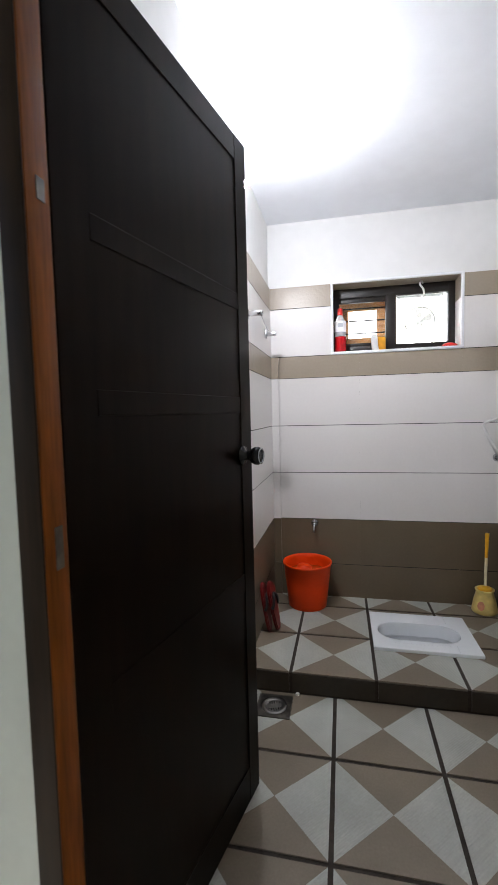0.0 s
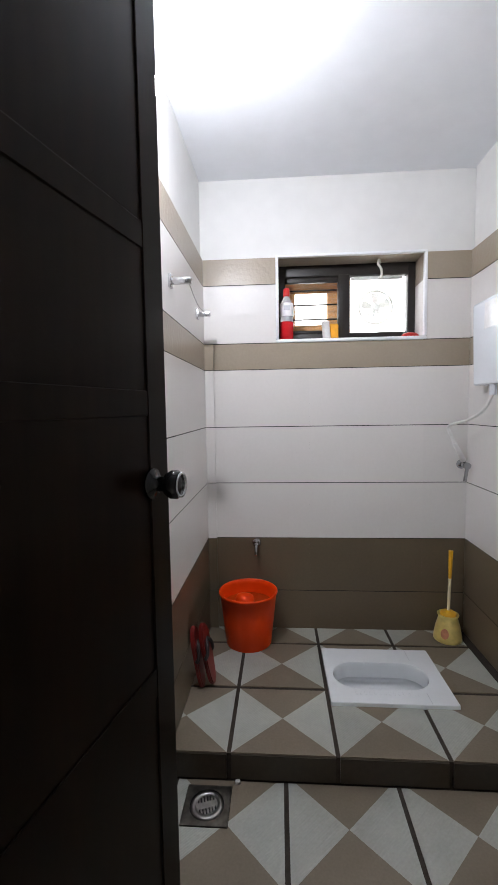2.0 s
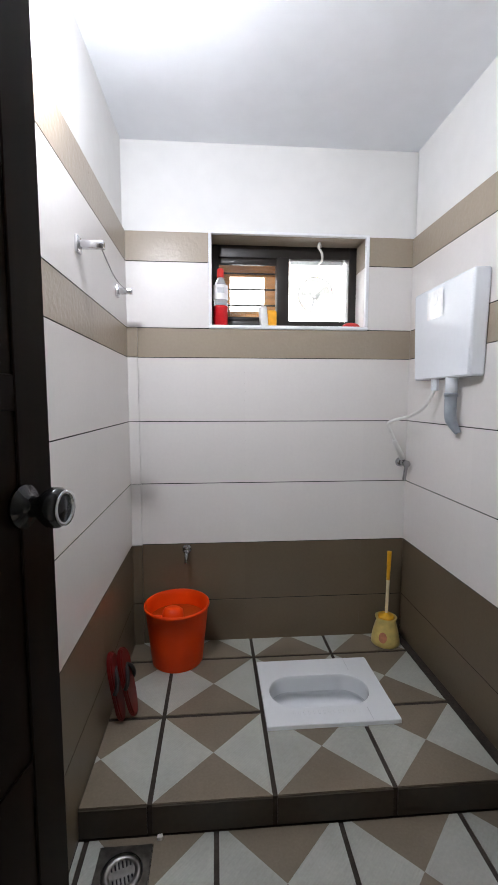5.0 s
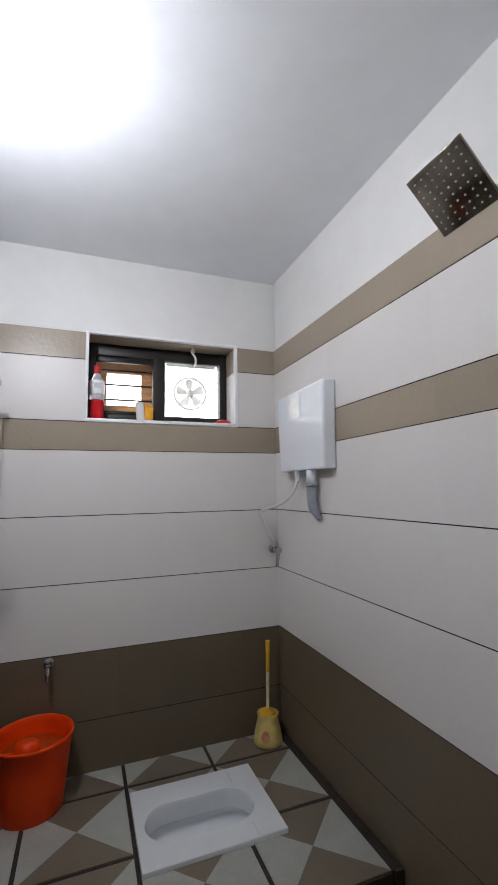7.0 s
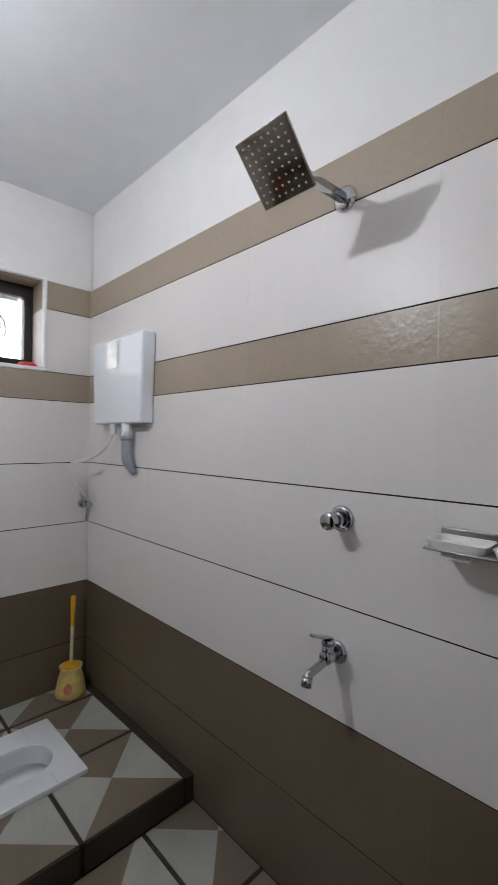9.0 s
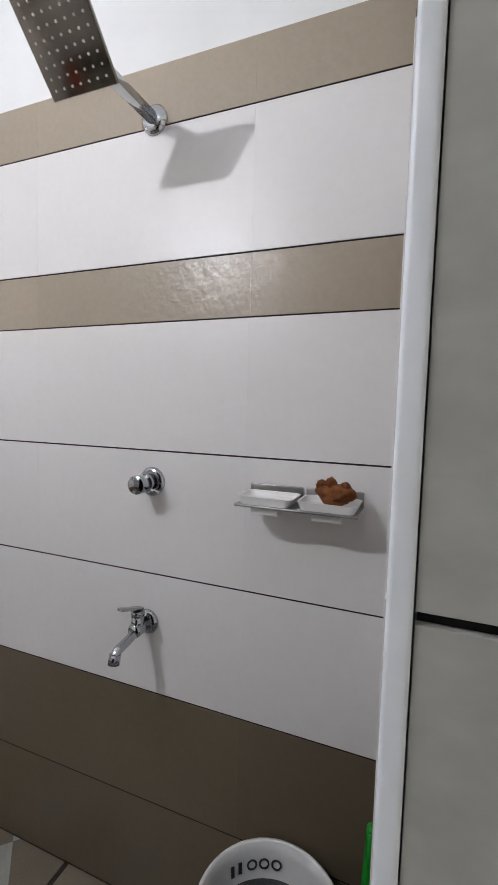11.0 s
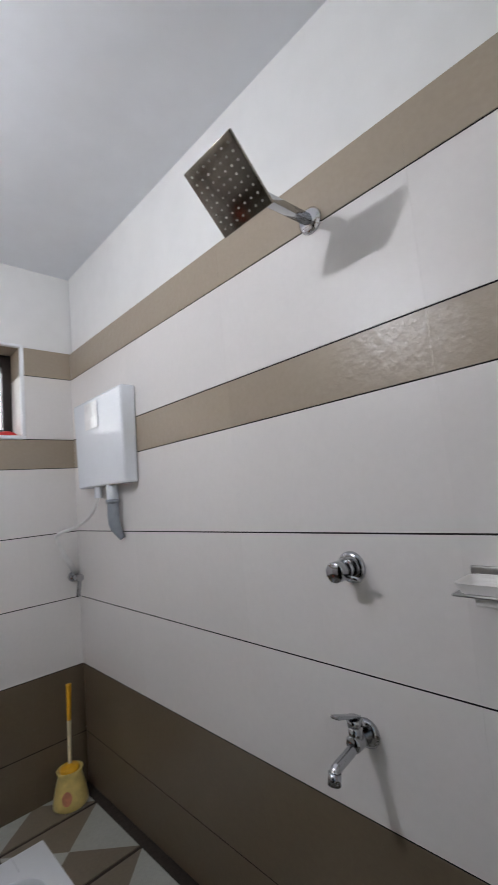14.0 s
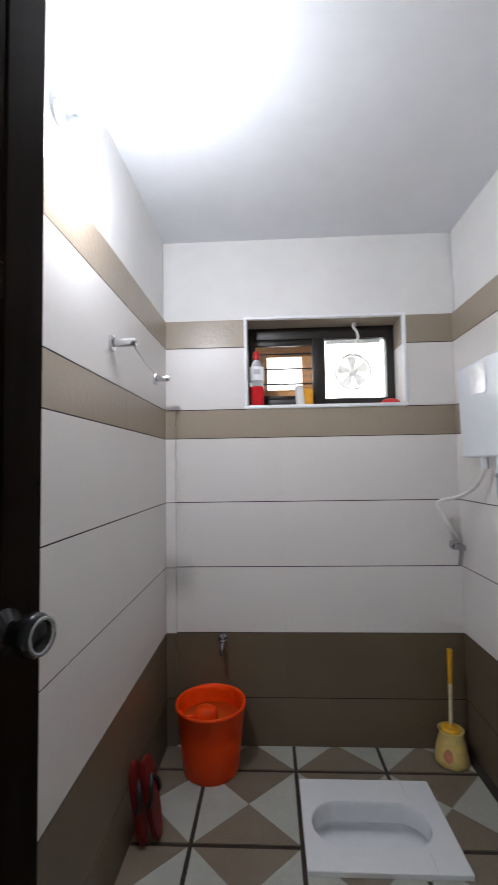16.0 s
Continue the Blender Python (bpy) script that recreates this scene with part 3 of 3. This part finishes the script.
def inlet():
    t = thing("angle_valve", (VX, 0, VZ), "chrome angle valve feeding the cistern hose", "valve")
    part("flange", turned(lathe([(0.0245, 0), (0.0245, 0.004), (0.019, 0.01), (0.015, 0.02)], 28), pose(0, 0, 0, 90, 0, 0)), M["chrome"], t)
    part("body", merged(bar((0, -0.005, 0), (0, -0.07, 0), 0.0145, 24), bar((0, -0.042, 0), (-0.006, -0.044, 0.03), 0.0105, 20)), M["chrome"], t)
    part("lever", merged(bar((0, -0.068, 0), (0, -0.086, 0), 0.0175, 24), turned(box((-0.009, -0.005, -0.078), (0.009, 0.005, 0.004), 0.003), pose(0, -0.08, -0.004, 0, 8, 0))), M["chrome"], t)
    hose = thing("cistern_hose", (0, 0, 0), "looped white flexible hose to the cistern", "hose")
    tail = Vector((VX - 0.006, -0.044, VZ + 0.03))
    top = Vector((1.308, -0.085, 1.128))
    part("hose", tube([top - (top - tail) * 0.1, top + Vector((-0.018, 0.004, 0.045)), (1.278, -0.08, 1.208), (1.292, -0.115, 1.228), (1.32, -0.215, 1.25), (1.35, -0.3, 1.295), (1.365, -0.345, 1.36), (1.368, -0.352, 1.417)], 0.0078, 12, 10), M["wire"], hose)
    part("nut", bar((1.368, -0.352, 1.367), (1.368, -0.352, 1.4165), 0.0155, 6), M["plastic_white"], hose, "white plastic nut")
    part("tail", bar(tail - Vector((0, 0, 0.006)), top, 0.0145, 16, 0.0105), M["wire"], hose, "thick white hose tail")


def hook(y, z, length):
    t = thing("towel_hook", (0, y, z), "square chrome peg on the tiled wall", "hook", group="pegs on the wall")
    part("plate", box((0.0, -0.018, -0.024), (0.012, 0.018, 0.024), 0.002), M["bright_chrome"], t)
    part("peg", box((0.012, -0.011, -0.011), (length, 0.011, 0.011), 0.002), M["bright_chrome"], t)
    return t


def lamp():
    t = thing("wall_lamp", (0, -1.105, 2.27), "lit white LED bulb in a wall holder", "lamp")
    part("base", turned(lathe([(0.034, 0), (0.034, 0.012), (0.024, 0.02)], 32), pose(0, 0, 0.016, 0, 90, 0)), M["plastic_white"], t)
    part("holder", bar((0.012, 0, 0.014), (0.042, 0, -0.004), 0.018, 24, 0.0165), M["plastic_white"], t)
    tilt = pose(0.016, 0, 0.012, 0, 130, 0)
    b = part("bulb", turned(lathe([(0.013, 0.024), (0.0145, 0.03), (0.0195, 0.048), (0.0205, 0.056)], 32, (True, False)), tilt), M["plastic_white"], t, "white LED bulb body")
    part("dome", turned(lathe([(0.0205, 0.056), (0.0215, 0.066), (0.0195, 0.077), (0.014, 0.085), (0.0065, 0.089), (0.001, 0.0895)], 32, (False, True)), tilt), M["bulb"], b, "glowing white dome")


shower()
shower_valve()
wall_tap()
back_tap()
soap_dish()
sponge()
cistern()
inlet()
hook(-0.757, 1.80, 0.085)
hook(-0.222, 1.79, 0.07)
cord = tagged(link_mesh("clothes_cord", tube([(0.075, -0.757, 1.792), (0.06, -0.49, 1.77), (0.058, -0.222, 1.782)], 0.0018, 8), M["cord"]), "thin grey cord strung between two chrome pegs", "cord")
lamp()


# ---- things on the floor ----
def squat_pan():
    cx, cy = 0.868, -0.459
    t = thing("squat_toilet", (cx, cy, platform_z(cy) - 0.001), "white ceramic squat toilet pan set in the floor", "toilet", turn=(math.degrees(-math.atan(0.0295)), 0, 0))
    n = 12

    def stadium(w, h, dx=0.0):
        r = h / 2 - 1e-4
        return [(x + dx, y) for x, y in rounded(w, h, r, n)]
    bm = bmesh.new()
    rings = [([(x, y) for x, y in rounded(0.522, 0.428, 0.006, n)], -0.02), (rounded(0.522, 0.428, 0.006, n), 0.0145), (rounded(0.518, 0.424, 0.005, n), 0.017)]
    dx, dy = -0.016, -0.012
    for w, h, z in ((0.426, 0.212, 0.0165), (0.422, 0.208, 0.014), (0.42, 0.206, 0.0), (0.418, 0.204, -0.055), (0.42, 0.206, -0.06), (0.45, 0.235, -0.063), (0.45, 0.235, -0.1), (0.4, 0.185, -0.112), (0.3, 0.12, -0.13), (0.15, 0.06, -0.135)):
        rings.append(([(x + dx, y + dy) for x, y in stadium(w, h)], z))
    loops = [[bm.verts.new((x, y, z)) for x, y in pts] for pts, z in rings]
    for p, q in zip(loops, loops[1:]):
        for k in range(len(p)):
            bm.faces.new((p[k], p[(k + 1) % len(p)], q[(k + 1) % len(p)], q[k]))
    bm.faces.new(loops[-1])
    bmesh.ops.recalc_face_normals(bm, faces=bm.faces[:])
    bmesh.ops.reverse_faces(bm, faces=[f for f in bm.faces if len(f.verts) > 4 and f.normal.z < 0])
    for f in bm.faces:
        f.smooth = f.calc_center_median().z < 0.0155 and abs(f.calc_center_median().x) < 0.255 and abs(f.calc_center_median().y) < 0.205
    part("pan", bm, M["ceramic"], t)
    for k in range(14):
        for y in (-0.146,):
            part("tread", box((-0.15 + k * 0.02, y - 0.012, 0.0155), (-0.142 + k * 0.02, y + 0.012, 0.0172), 0.0006, 1), M["ceramic"], t)
    for y0, y1 in ((-0.208, -0.135), (0.115, 0.208)):
        part("seam", box((0.15, y0, 0.0162), (0.152, y1, 0.0174)), M["label_grey"], t)


def bucket(at, r0, r1, h, name, label, m):
    t = thing(name, at, label, "bucket")
    th = 0.004
    part("body", lathe([(r0 - 0.004, 0.0), (r0, 0.005), (r0 + (r1 - r0) * 0.5, h * 0.5), (r1 - 0.001, h - 0.016), (r1 + 0.003, h - 0.014), (r1 + 0.0055, h - 0.008), (r1 + 0.004, h - 0.001),
                        (r1, h), (r1 - th, h - 0.003), (r1 - th - 0.002, h - 0.03), (r0 - th, 0.008)], 56), m, t)
    return t


bz = platform_z(-0.164)
orange = bucket((0.232, -0.164, bz + 0.002), 0.12, 0.15, 0.285, "bucket", "full orange plastic bucket under a wall tap", M["orange"])
water = tagged(link_mesh("water", lathe([(0.108, 0.014), (0.13, 0.214)], 48), M["water"]), "still water coloured like the orange bucket it fills", "water")
water.location = (0.232, -0.164, bz + 0.002)
mug = thing("mug", (0.212, -0.186, bz + 0.21), "orange plastic mug floating upside down in the bucket", "mug", turn=(8, -8, 200))
part("cup", lathe([(0.056, -0.04), (0.057, -0.038), (0.05, 0.03), (0.044, 0.052), (0.03, 0.06), (0.005, 0.062)], 36, (False, True)), M["orange"], mug)
part("handle", tube([(0.052, 0, 0.02), (0.085, 0, 0.018), (0.088, 0, -0.02), (0.055, 0, -0.026)], 0.006, 10), M["orange"], mug)

bin_ = bucket((1.25, -1.972, 0.0), 0.115, 0.144, 0.35, "bucket", "white plastic bucket with a dark inside print", M["plastic_ivory"])
part("print", merged(*[turned(lathe([(0.008, 0), (0.012, 0), (0.012, 0.001), (0.008, 0.001)], 20, (False, False)),
                              Matrix.Rotation(radians(a), 4, "Z") @ pose(0.1335, 0, 0.3, 0, -84, 0)) for a in (10, 22, 34)]
                     + [turned(box((-0.001, -0.004, -0.012), (0.001, 0.004, 0.012)), Matrix.Rotation(radians(a), 4, "Z") @ pose(0.1335, 0, 0.3, 0, 6, 0)) for a in (46, 54)]), M["ink_and_shade"], bin_, "dark print inside the rim")
# plain dark filling, up to 85 mm below the bucket's rim
bin_filling = tagged(link_mesh("dark_water", lathe([(0.1, 0.012), (0.133, 0.265)], 48), mat("glossy_dark_filling", (0.03, 0.032, 0.035), rough=0.05)), "dark filling inside the white bucket", "water")
bin_filling.location = (1.25, -1.972, 0.0)

wiper = thing("wiper_handle", (1.372, -2.13, 0.0), "bright green plastic wiper handle standing in the corner", "wiper")
part("handle", merged(tube([(0, 0, 0.0), (0.003, -0.012, 0.25), (0.006, -0.022, 0.47)], 0.0125, 18), turned(lathe([(0.0125, 0), (0.0115, 0.008), (0.006, 0.013)], 18), pose(0.006, -0.022, 0.469))), M["green"], wiper)


def toilet_brush():
    t = thing("toilet_brush", (1.292, -0.095, platform_z(-0.095) + 0.001), "yellow toilet brush standing in its holder", "toilet brush")
    h = part("holder", lathe([(0.066, 0), (0.072, 0.006), (0.07, 0.03), (0.061, 0.075), (0.048, 0.122), (0.055, 0.14), (0.049, 0.142), (0.044, 0.122), (0.056, 0.075), (0.063, 0.01)], 40), M["yellow_cup"], t, "pale yellow flared holder")
    part("label", turned(outline([(0.02 * math.cos(a), 0.026 * math.sin(a)) for a in [2 * math.pi * k / 20 for k in range(20)]], 0.001), pose(-0.036, -0.0555, 0.055, 76, 0, -33)), M["pink_label"], h, "faded red oval label")
    part("collar", lathe([(0.038, 0.12), (0.041, 0.143), (0.034, 0.152), (0.022, 0.15), (0.012, 0.156), (0.009, 0.16)], 32), M["yellow"], t)
    part("stem", tube([(0, 0, 0.1), (0.005, 0.006, 0.22), (0.01, 0.012, 0.34)], lambda u: 0.0075 + 0.001 * u, 16), M["cream"], t, "cream plastic stem")
    part("handle", tube([(0.0095, 0.0115, 0.33), (0.0128, 0.0155, 0.41), (0.0155, 0.019, 0.478)], lambda u: 0.0088 + 0.003 * u, 18), M["yellow"], t, "bright yellow grip")
    part("bristles", lathe([(0.02, 0.02), (0.03, 0.03), (0.031, 0.09), (0.015, 0.1)], 24), M["cream"], t)


toilet_brush()


def slipper(at, turn, label):
    t = thing("slipper", at, label, "slipper", group="slippers against the wall", turn=turn)
    pts = []
    for k in range(40):
        a = 2 * math.pi * k / 40
        y = 0.14 * math.sin(a)
        w = 0.047 + 0.009 * math.sin(a) - 0.007 * math.cos(2 * a)
        pts.append((w * math.cos(a), y))
    part("sole", outline(pts, 0.018, 0.004), M["red"], t, "dull red rubber sole")
    part("footbed", turned(outline([(x * 0.93, y * 0.95) for x, y in pts], 0.002), pose(0, 0, 0.0181)), M["red"], t)
    for sgn in (1, -1):
        part("strap", tube([(0.0, 0.075, 0.016), (sgn * 0.022, 0.05, 0.027), (sgn * 0.036, 0.015, 0.025), (sgn * 0.042, -0.005, 0.014)], 0.008, 10), M["black_rubber"], t, "black strap")
    return t


sz = platform_z(-0.56)
slipper((0.026, -0.575, sz + 0.142), (82, 0, 86), "worn red slipper stood on end against the wall")
slipper((0.064, -0.545, sz + 0.14), (80, 0, 80), "worn red slipper leaning on its pair")

# drain cover in the corner of the lower floor
drain = thing("floor_drain", (0.15, -1.055, 0.0), "square steel floor drain with a slotted round grate", "drain")
sq, hole = rounded(0.152, 0.15, 0.004, 8), [(0.058 * math.cos(radians(a)), 0.058 * math.sin(radians(a))) for a in [360 * k / 36 for k in range(36)]]
bm = bmesh.new()
loops = [[bm.verts.new((x, y, z)) for x, y in pts] for pts, z in ((sq, -0.003), (sq, 0.003), (hole, 0.003), (hole, -0.003))]
for p, q in zip(loops, loops[1:]):
    for k in range(36):
        bm.faces.new((p[k], p[(k + 1) % 36], q[(k + 1) % 36], q[k]))
bmesh.ops.recalc_face_normals(bm, faces=bm.faces[:])
part("plate", bm, M["dirty_steel"], drain, "dark stained steel plate")
# a thin black disc under the grate stands in for the shaft's shade
part("sump", lathe([(0.057, -0.0039), (0.057, -0.0034)], 36), M["ink_and_shade"], drain)
grate = part("grate", lathe([(0.036, -0.001), (0.036, 0.0035), (0.046, 0.005), (0.054, 0.0035), (0.055, -0.001)], 40, (False, False)), M["steel"], drain)
for k in range(-3, 4):
    L = math.sqrt(0.0375 ** 2 - (k * 0.0105) ** 2)
    part("slat", turned(box((k * 0.0105 - 0.0032, -L, 0.0), (k * 0.0105 + 0.0032, L, 0.0034), 0.0008, 1), Matrix.Rotation(radians(18), 4, "Z")), M["steel"], grate)
part("cross_bar", turned(box((-0.0365, -0.012, 0.0002), (0.0365, 0.012, 0.0032), 0.0008, 1), Matrix.Rotation(radians(18), 4, "Z")), M["steel"], grate)
chip = tagged(link_mesh("chip", turned(outline([(-0.009, -0.006), (0.004, -0.008), (0.01, -0.001), (0.006, 0.007), (-0.007, 0.005)], 0.011, 0.001), pose(0.245, -0.9635, 0.0002)), M["packet_white"]), "small white chip lying at the foot of the step", "chip")

squat_pan()

# ---- things on the sill ----
SZ = 1.692
bottle = thing("bottle", (0.452, 0.085, SZ), "clear bottle half full of red cleaner with a red cap", "bottle")
part("liquid", lathe([(0.032, 0.0), (0.037, 0.006), (0.037, 0.1), (0.0365, 0.105)], 32), M["red_liquid"], bottle, "red liquid")
part("body", lathe([(0.0365, 0.1055), (0.0362, 0.11), (0.034, 0.13), (0.037, 0.16), (0.035, 0.2), (0.018, 0.238), (0.014, 0.245), (0.014, 0.26)], 32), M["clear_plastic"], bottle)
part("label", lathe([(0.0375, 0.135), (0.0378, 0.136), (0.0378, 0.205), (0.0375, 0.206)], 32, (False, False)), M["label"], bottle, "white wrap label")
part("print", turned(box((-0.016, -0.0395, 0.165), (0.018, -0.0375, 0.19), 0.0005, 1), pose(0, 0, 0)), M["label_grey"], bottle)
part("cap", lathe([(0.017, 0.245), (0.018, 0.25), (0.017, 0.285), (0.012, 0.29)], 24), M["red_cap"], bottle, "red screw cap")
packet = thing("packet", (0.695, 0.105, SZ), "orange and white soft packet standing on the sill", "packet", turn=(0, 0, 12))
part("pouch", box((-0.012, -0.02, 0.0), (0.045, 0.02, 0.095), 0.012, 3), M["packet_orange"], packet)
part("wrapper", turned(box((-0.04, -0.024, 0.0), (0.0, 0.012, 0.11), 0.01, 3), pose(-0.004, -0.012, 0, 0, -6, 0)), M["packet_white"], packet, "crumpled white wrapper")
soap = tagged(link_mesh("soap_case", turned(lathe([(0.032, 0), (0.035, 0.005), (0.033, 0.014), (0.025, 0.023), (0.01, 0.028), (0.001, 0.0285)], 32), Matrix.Diagonal((1.35, 0.85, 1, 1))), M["red_cap"]), "small red soap case on the window sill", "soap case")
soap.location = (1.12, 0.06, SZ)

# ---- wall tiles ----
KIND = ["tile_dark", "tile_dark", "tile_white", "tile_white", "tile_white", "tile_taupe", "tile_white", "tile_taupe"]
TILE_MESHES = {}


def tile_mesh(w, h, m, depth=0.008):
    """A tile in the x, z plane whose face looks along -y, its back at y = depth."""
    key = (round(w, 4), round(h, 4), m, depth)
    if key not in TILE_MESHES:
        c = 0.0002
        me = bpy.data.meshes.new("tile")
        v = [(0, c, 0), (w, c, 0), (w, c, h), (0, c, h), (c, 0, c), (w - c, 0, c), (w - c, 0, h - c), (c, 0, h - c),
             (0, depth, 0), (w, depth, 0), (w, depth, h), (0, depth, h)]
        f = [(4, 5, 6, 7), (0, 1, 5, 4), (1, 2, 6, 5), (2, 3, 7, 6), (3, 0, 4, 7), (8, 9, 1, 0), (9, 10, 2, 1), (10, 11, 3, 2), (11, 8, 0, 3)]
        me.from_pydata(v, [], f)
        me.materials.append(M[m])
        TILE_MESHES[key] = me
    return TILE_MESHES[key]


def tile(parent, m, w, h, place, depth=0.008):
    ob = new("tile", tile_mesh(w, h, m, depth))
    ob.parent = parent
    ob.matrix_basis = place
    return ob


def tile_wall(parent, length, cuts, base, skip=(), rows=range(8)):
    """Courses of tiles along local x, from 0 to length; base maps (along, 0, up) to the room."""
    for i in rows:
        z0, z1 = ROWS[i] + 0.002, ROWS[i + 1] - 0.002
        if i == 4:
            z1 += 0.0005
        edges = [0.0] + [c for c in cuts if 0 < c < length] + [length]
        for a, b in zip(edges, edges[1:]):
            hole = [s for s in skip if s[2] - 0.02 < z0 and z1 < s[3] + 0.02 and a < s[1] and b > s[0]]
            spans = [(a, b)]
            if hole:
                s = hole[0]
                spans = [(p, q) for p, q in ((a, min(b, s[0])), (max(a, s[1]), b)) if q - p > 0.01]
            for p, q in spans:
                tile(parent, KIND[i], q - p - 0.0001, z1 - z0, base @ Matrix.Translation((p + 0.00005, 0, z0)))


def backing(name, lo, hi, parent):
    part(name, box(lo, hi), M["grout"], parent)


backing("grout", (-0.013, YO + 0.066, 0), (-0.0012, -0.0005, ROWS[-1] - 0.003), wall_left)
backing("grout", (W + 0.0012, YN, 0), (W + 0.013, -0.0005, ROWS[-1] - 0.003), wall_right)
part("grout", merged(box((0, 0.0012, 0), (W, 0.013, WZ0 - 0.01)), box((0, 0.0012, WZ0 - 0.01), (WX0, 0.013, ROWS[-1] - 0.003)), box((WX1, 0.0012, WZ0 - 0.01), (W, 0.013, ROWS[-1] - 0.003))), M["grout"], wall_back)
backing("grout", (JX + 0.0212, YN - 0.011, 0), (W, YN - 0.0012, ROWS[-1] - 0.003), wall_door)

tile_wall(wall_back, W, (0.57, 1.18), Matrix.Translation((0, 0, 0)), skip=[(WX0 - 0.012, WX1 + 0.012, 1.674, 2.125)])
tile_wall(wall_right, -YN, (0.585, 1.21, 1.834), Matrix.Translation((W, 0, 0)) @ Matrix.Rotation(radians(-90), 4, "Z"))
tile_wall(wall_left, 2.234, (0.4, 1.02, 1.645), Matrix.Translation((0, -2.234, 0)) @ Matrix.Rotation(radians(90), 4, "Z"))
tile_wall(wall_door, W - JX - 0.021, (0.31,), Matrix.Translation((W, YN, 0)) @ Matrix.Rotation(radians(180), 4, "Z"))
# narrow strip in the corner, a little proud
for i in range(6):
    h = ROWS[i + 1] - ROWS[i] - 0.004
    tile(wall_back, KIND[i], 0.048, h, Matrix.Translation((0.0008, -0.016, ROWS[i] + 0.002)), 0.0155)
# the jamb, clad in rough grey tiles
for z0, z1, m in ((0.0, 0.606, "tile_grey"), (0.61, 1.216, "tile_grey"), (1.223, 1.545, "tile_grey"), (1.552, 2.17, "tile_taupe")):
    tile(wall_door, m, 0.097, z1 - z0, Matrix.Translation((JX, YN - 0.0165, z0)) @ Matrix.Rotation(radians(-90), 4, "Z"), 0.01)
part("grout", box((JX + 0.006, YO + 0.001, 0), (JX + 0.0125, YN - 0.0175, 2.17)), M["grout"], wall_door)


# ---- floor tiles ----
def clipped(poly, x0, x1, y0, y1):
    for axis, bound, keep in ((0, x0, 1), (0, x1, -1), (1, y0, 1), (1, y1, -1)):
        out = []
        for p, q in zip(poly, poly[1:] + poly[:1]):
            a, b = (p[axis] - bound) * keep, (q[axis] - bound) * keep
            if a >= 0:
                out.append(p)
            if (a < 0) != (b < 0):
                t = a / (a - b)
                out.append((p[0] + t * (q[0] - p[0]), p[1] + t * (q[1] - p[1])))
        poly = out
        if not poly:
            return []
    return poly


def floor_tile(parent, x0, y0, s, room, hole):
    """A square tile of four triangles, light to the sides and taupe fore and aft, cut to the room and round a hole."""
    g = 0.008
    a, b, c, d = (x0 + g, y0 + g), (x0 + s - g, y0 + g), (x0 + s - g, y0 + s - g), (x0 + g, y0 + s - g)
    mid = (x0 + s / 2, y0 + s / 2)
    verts, faces, mats = [], [], []
    X0, X1, Y0, Y1 = room
    h0, h1, k0, k1 = hole
    fields = [room]
    if x0 < h1 and x0 + s > h0 and y0 < k1 and y0 + s > k0:
        fields = [(X0, h0, Y0, Y1), (h1, X1, Y0, Y1), (h0, h1, Y0, k0), (h0, h1, k1, Y1)]
    for field in fields:
        for tri, m in (((a, b, mid), 1), ((b, c, mid), 0), ((c, d, mid), 1), ((d, a, mid), 0)):
            p = clipped(list(tri), *field)
            if len(p) < 3:
                continue
            k = len(verts)
            verts += [(x, y, 0.0) for x, y in p]
            faces.append(tuple(range(k, k + len(p))))
            mats.append(m)
        rim = clipped([a, b, c, d], *field)
        if len(rim) < 3:
            continue
        k, n = len(verts), len(rim)
        verts += [(x, y, 0.0) for x, y in rim] + [(x, y, -0.006) for x, y in rim]
        for i in range(n):
            faces.append((k + i, k + n + i, k + n + (i + 1) % n, k + (i + 1) % n))
            mats.append(1)
    if not faces:
        return
    me = bpy.data.meshes.new("tile")
    me.from_pydata(verts, [], faces)
    me.materials.append(M["floor_light"])
    me.materials.append(M["floor_taupe"])
    me.polygons.foreach_set("material_index", mats)
    ob = new("tile", me)
    ob.parent = parent


S = 0.391
room = (0.002, W - 0.002, YO + 0.07, EDGE - 0.002)
for i in range(-1, 4):
    for j in range(0, 4):
        floor_tile(floor, 0.416 - S + i * S, -0.92 - (j + 1) * S, S, room, (0.072, 0.228, -1.132, -0.978))
up = (0.002, W - 0.002, 0.004, -EDGE - 0.002)
S = 0.3865
for i in range(-1, 4):
    for j in range(0, 3):
        floor_tile(platform, 0.213 - S + i * S, j * 0.389, S, up, (0.612, 1.124, 0.3, 0.702))
# riser
for a, b in ((0.002, 0.205), (0.221, 0.591), (0.607, 0.977), (0.993, 1.362), (1.378, W - 0.002)):
    tile(platform, "riser", b - a, 0.088, Matrix.Translation((a, 0.0, -0.092)), 0.012)
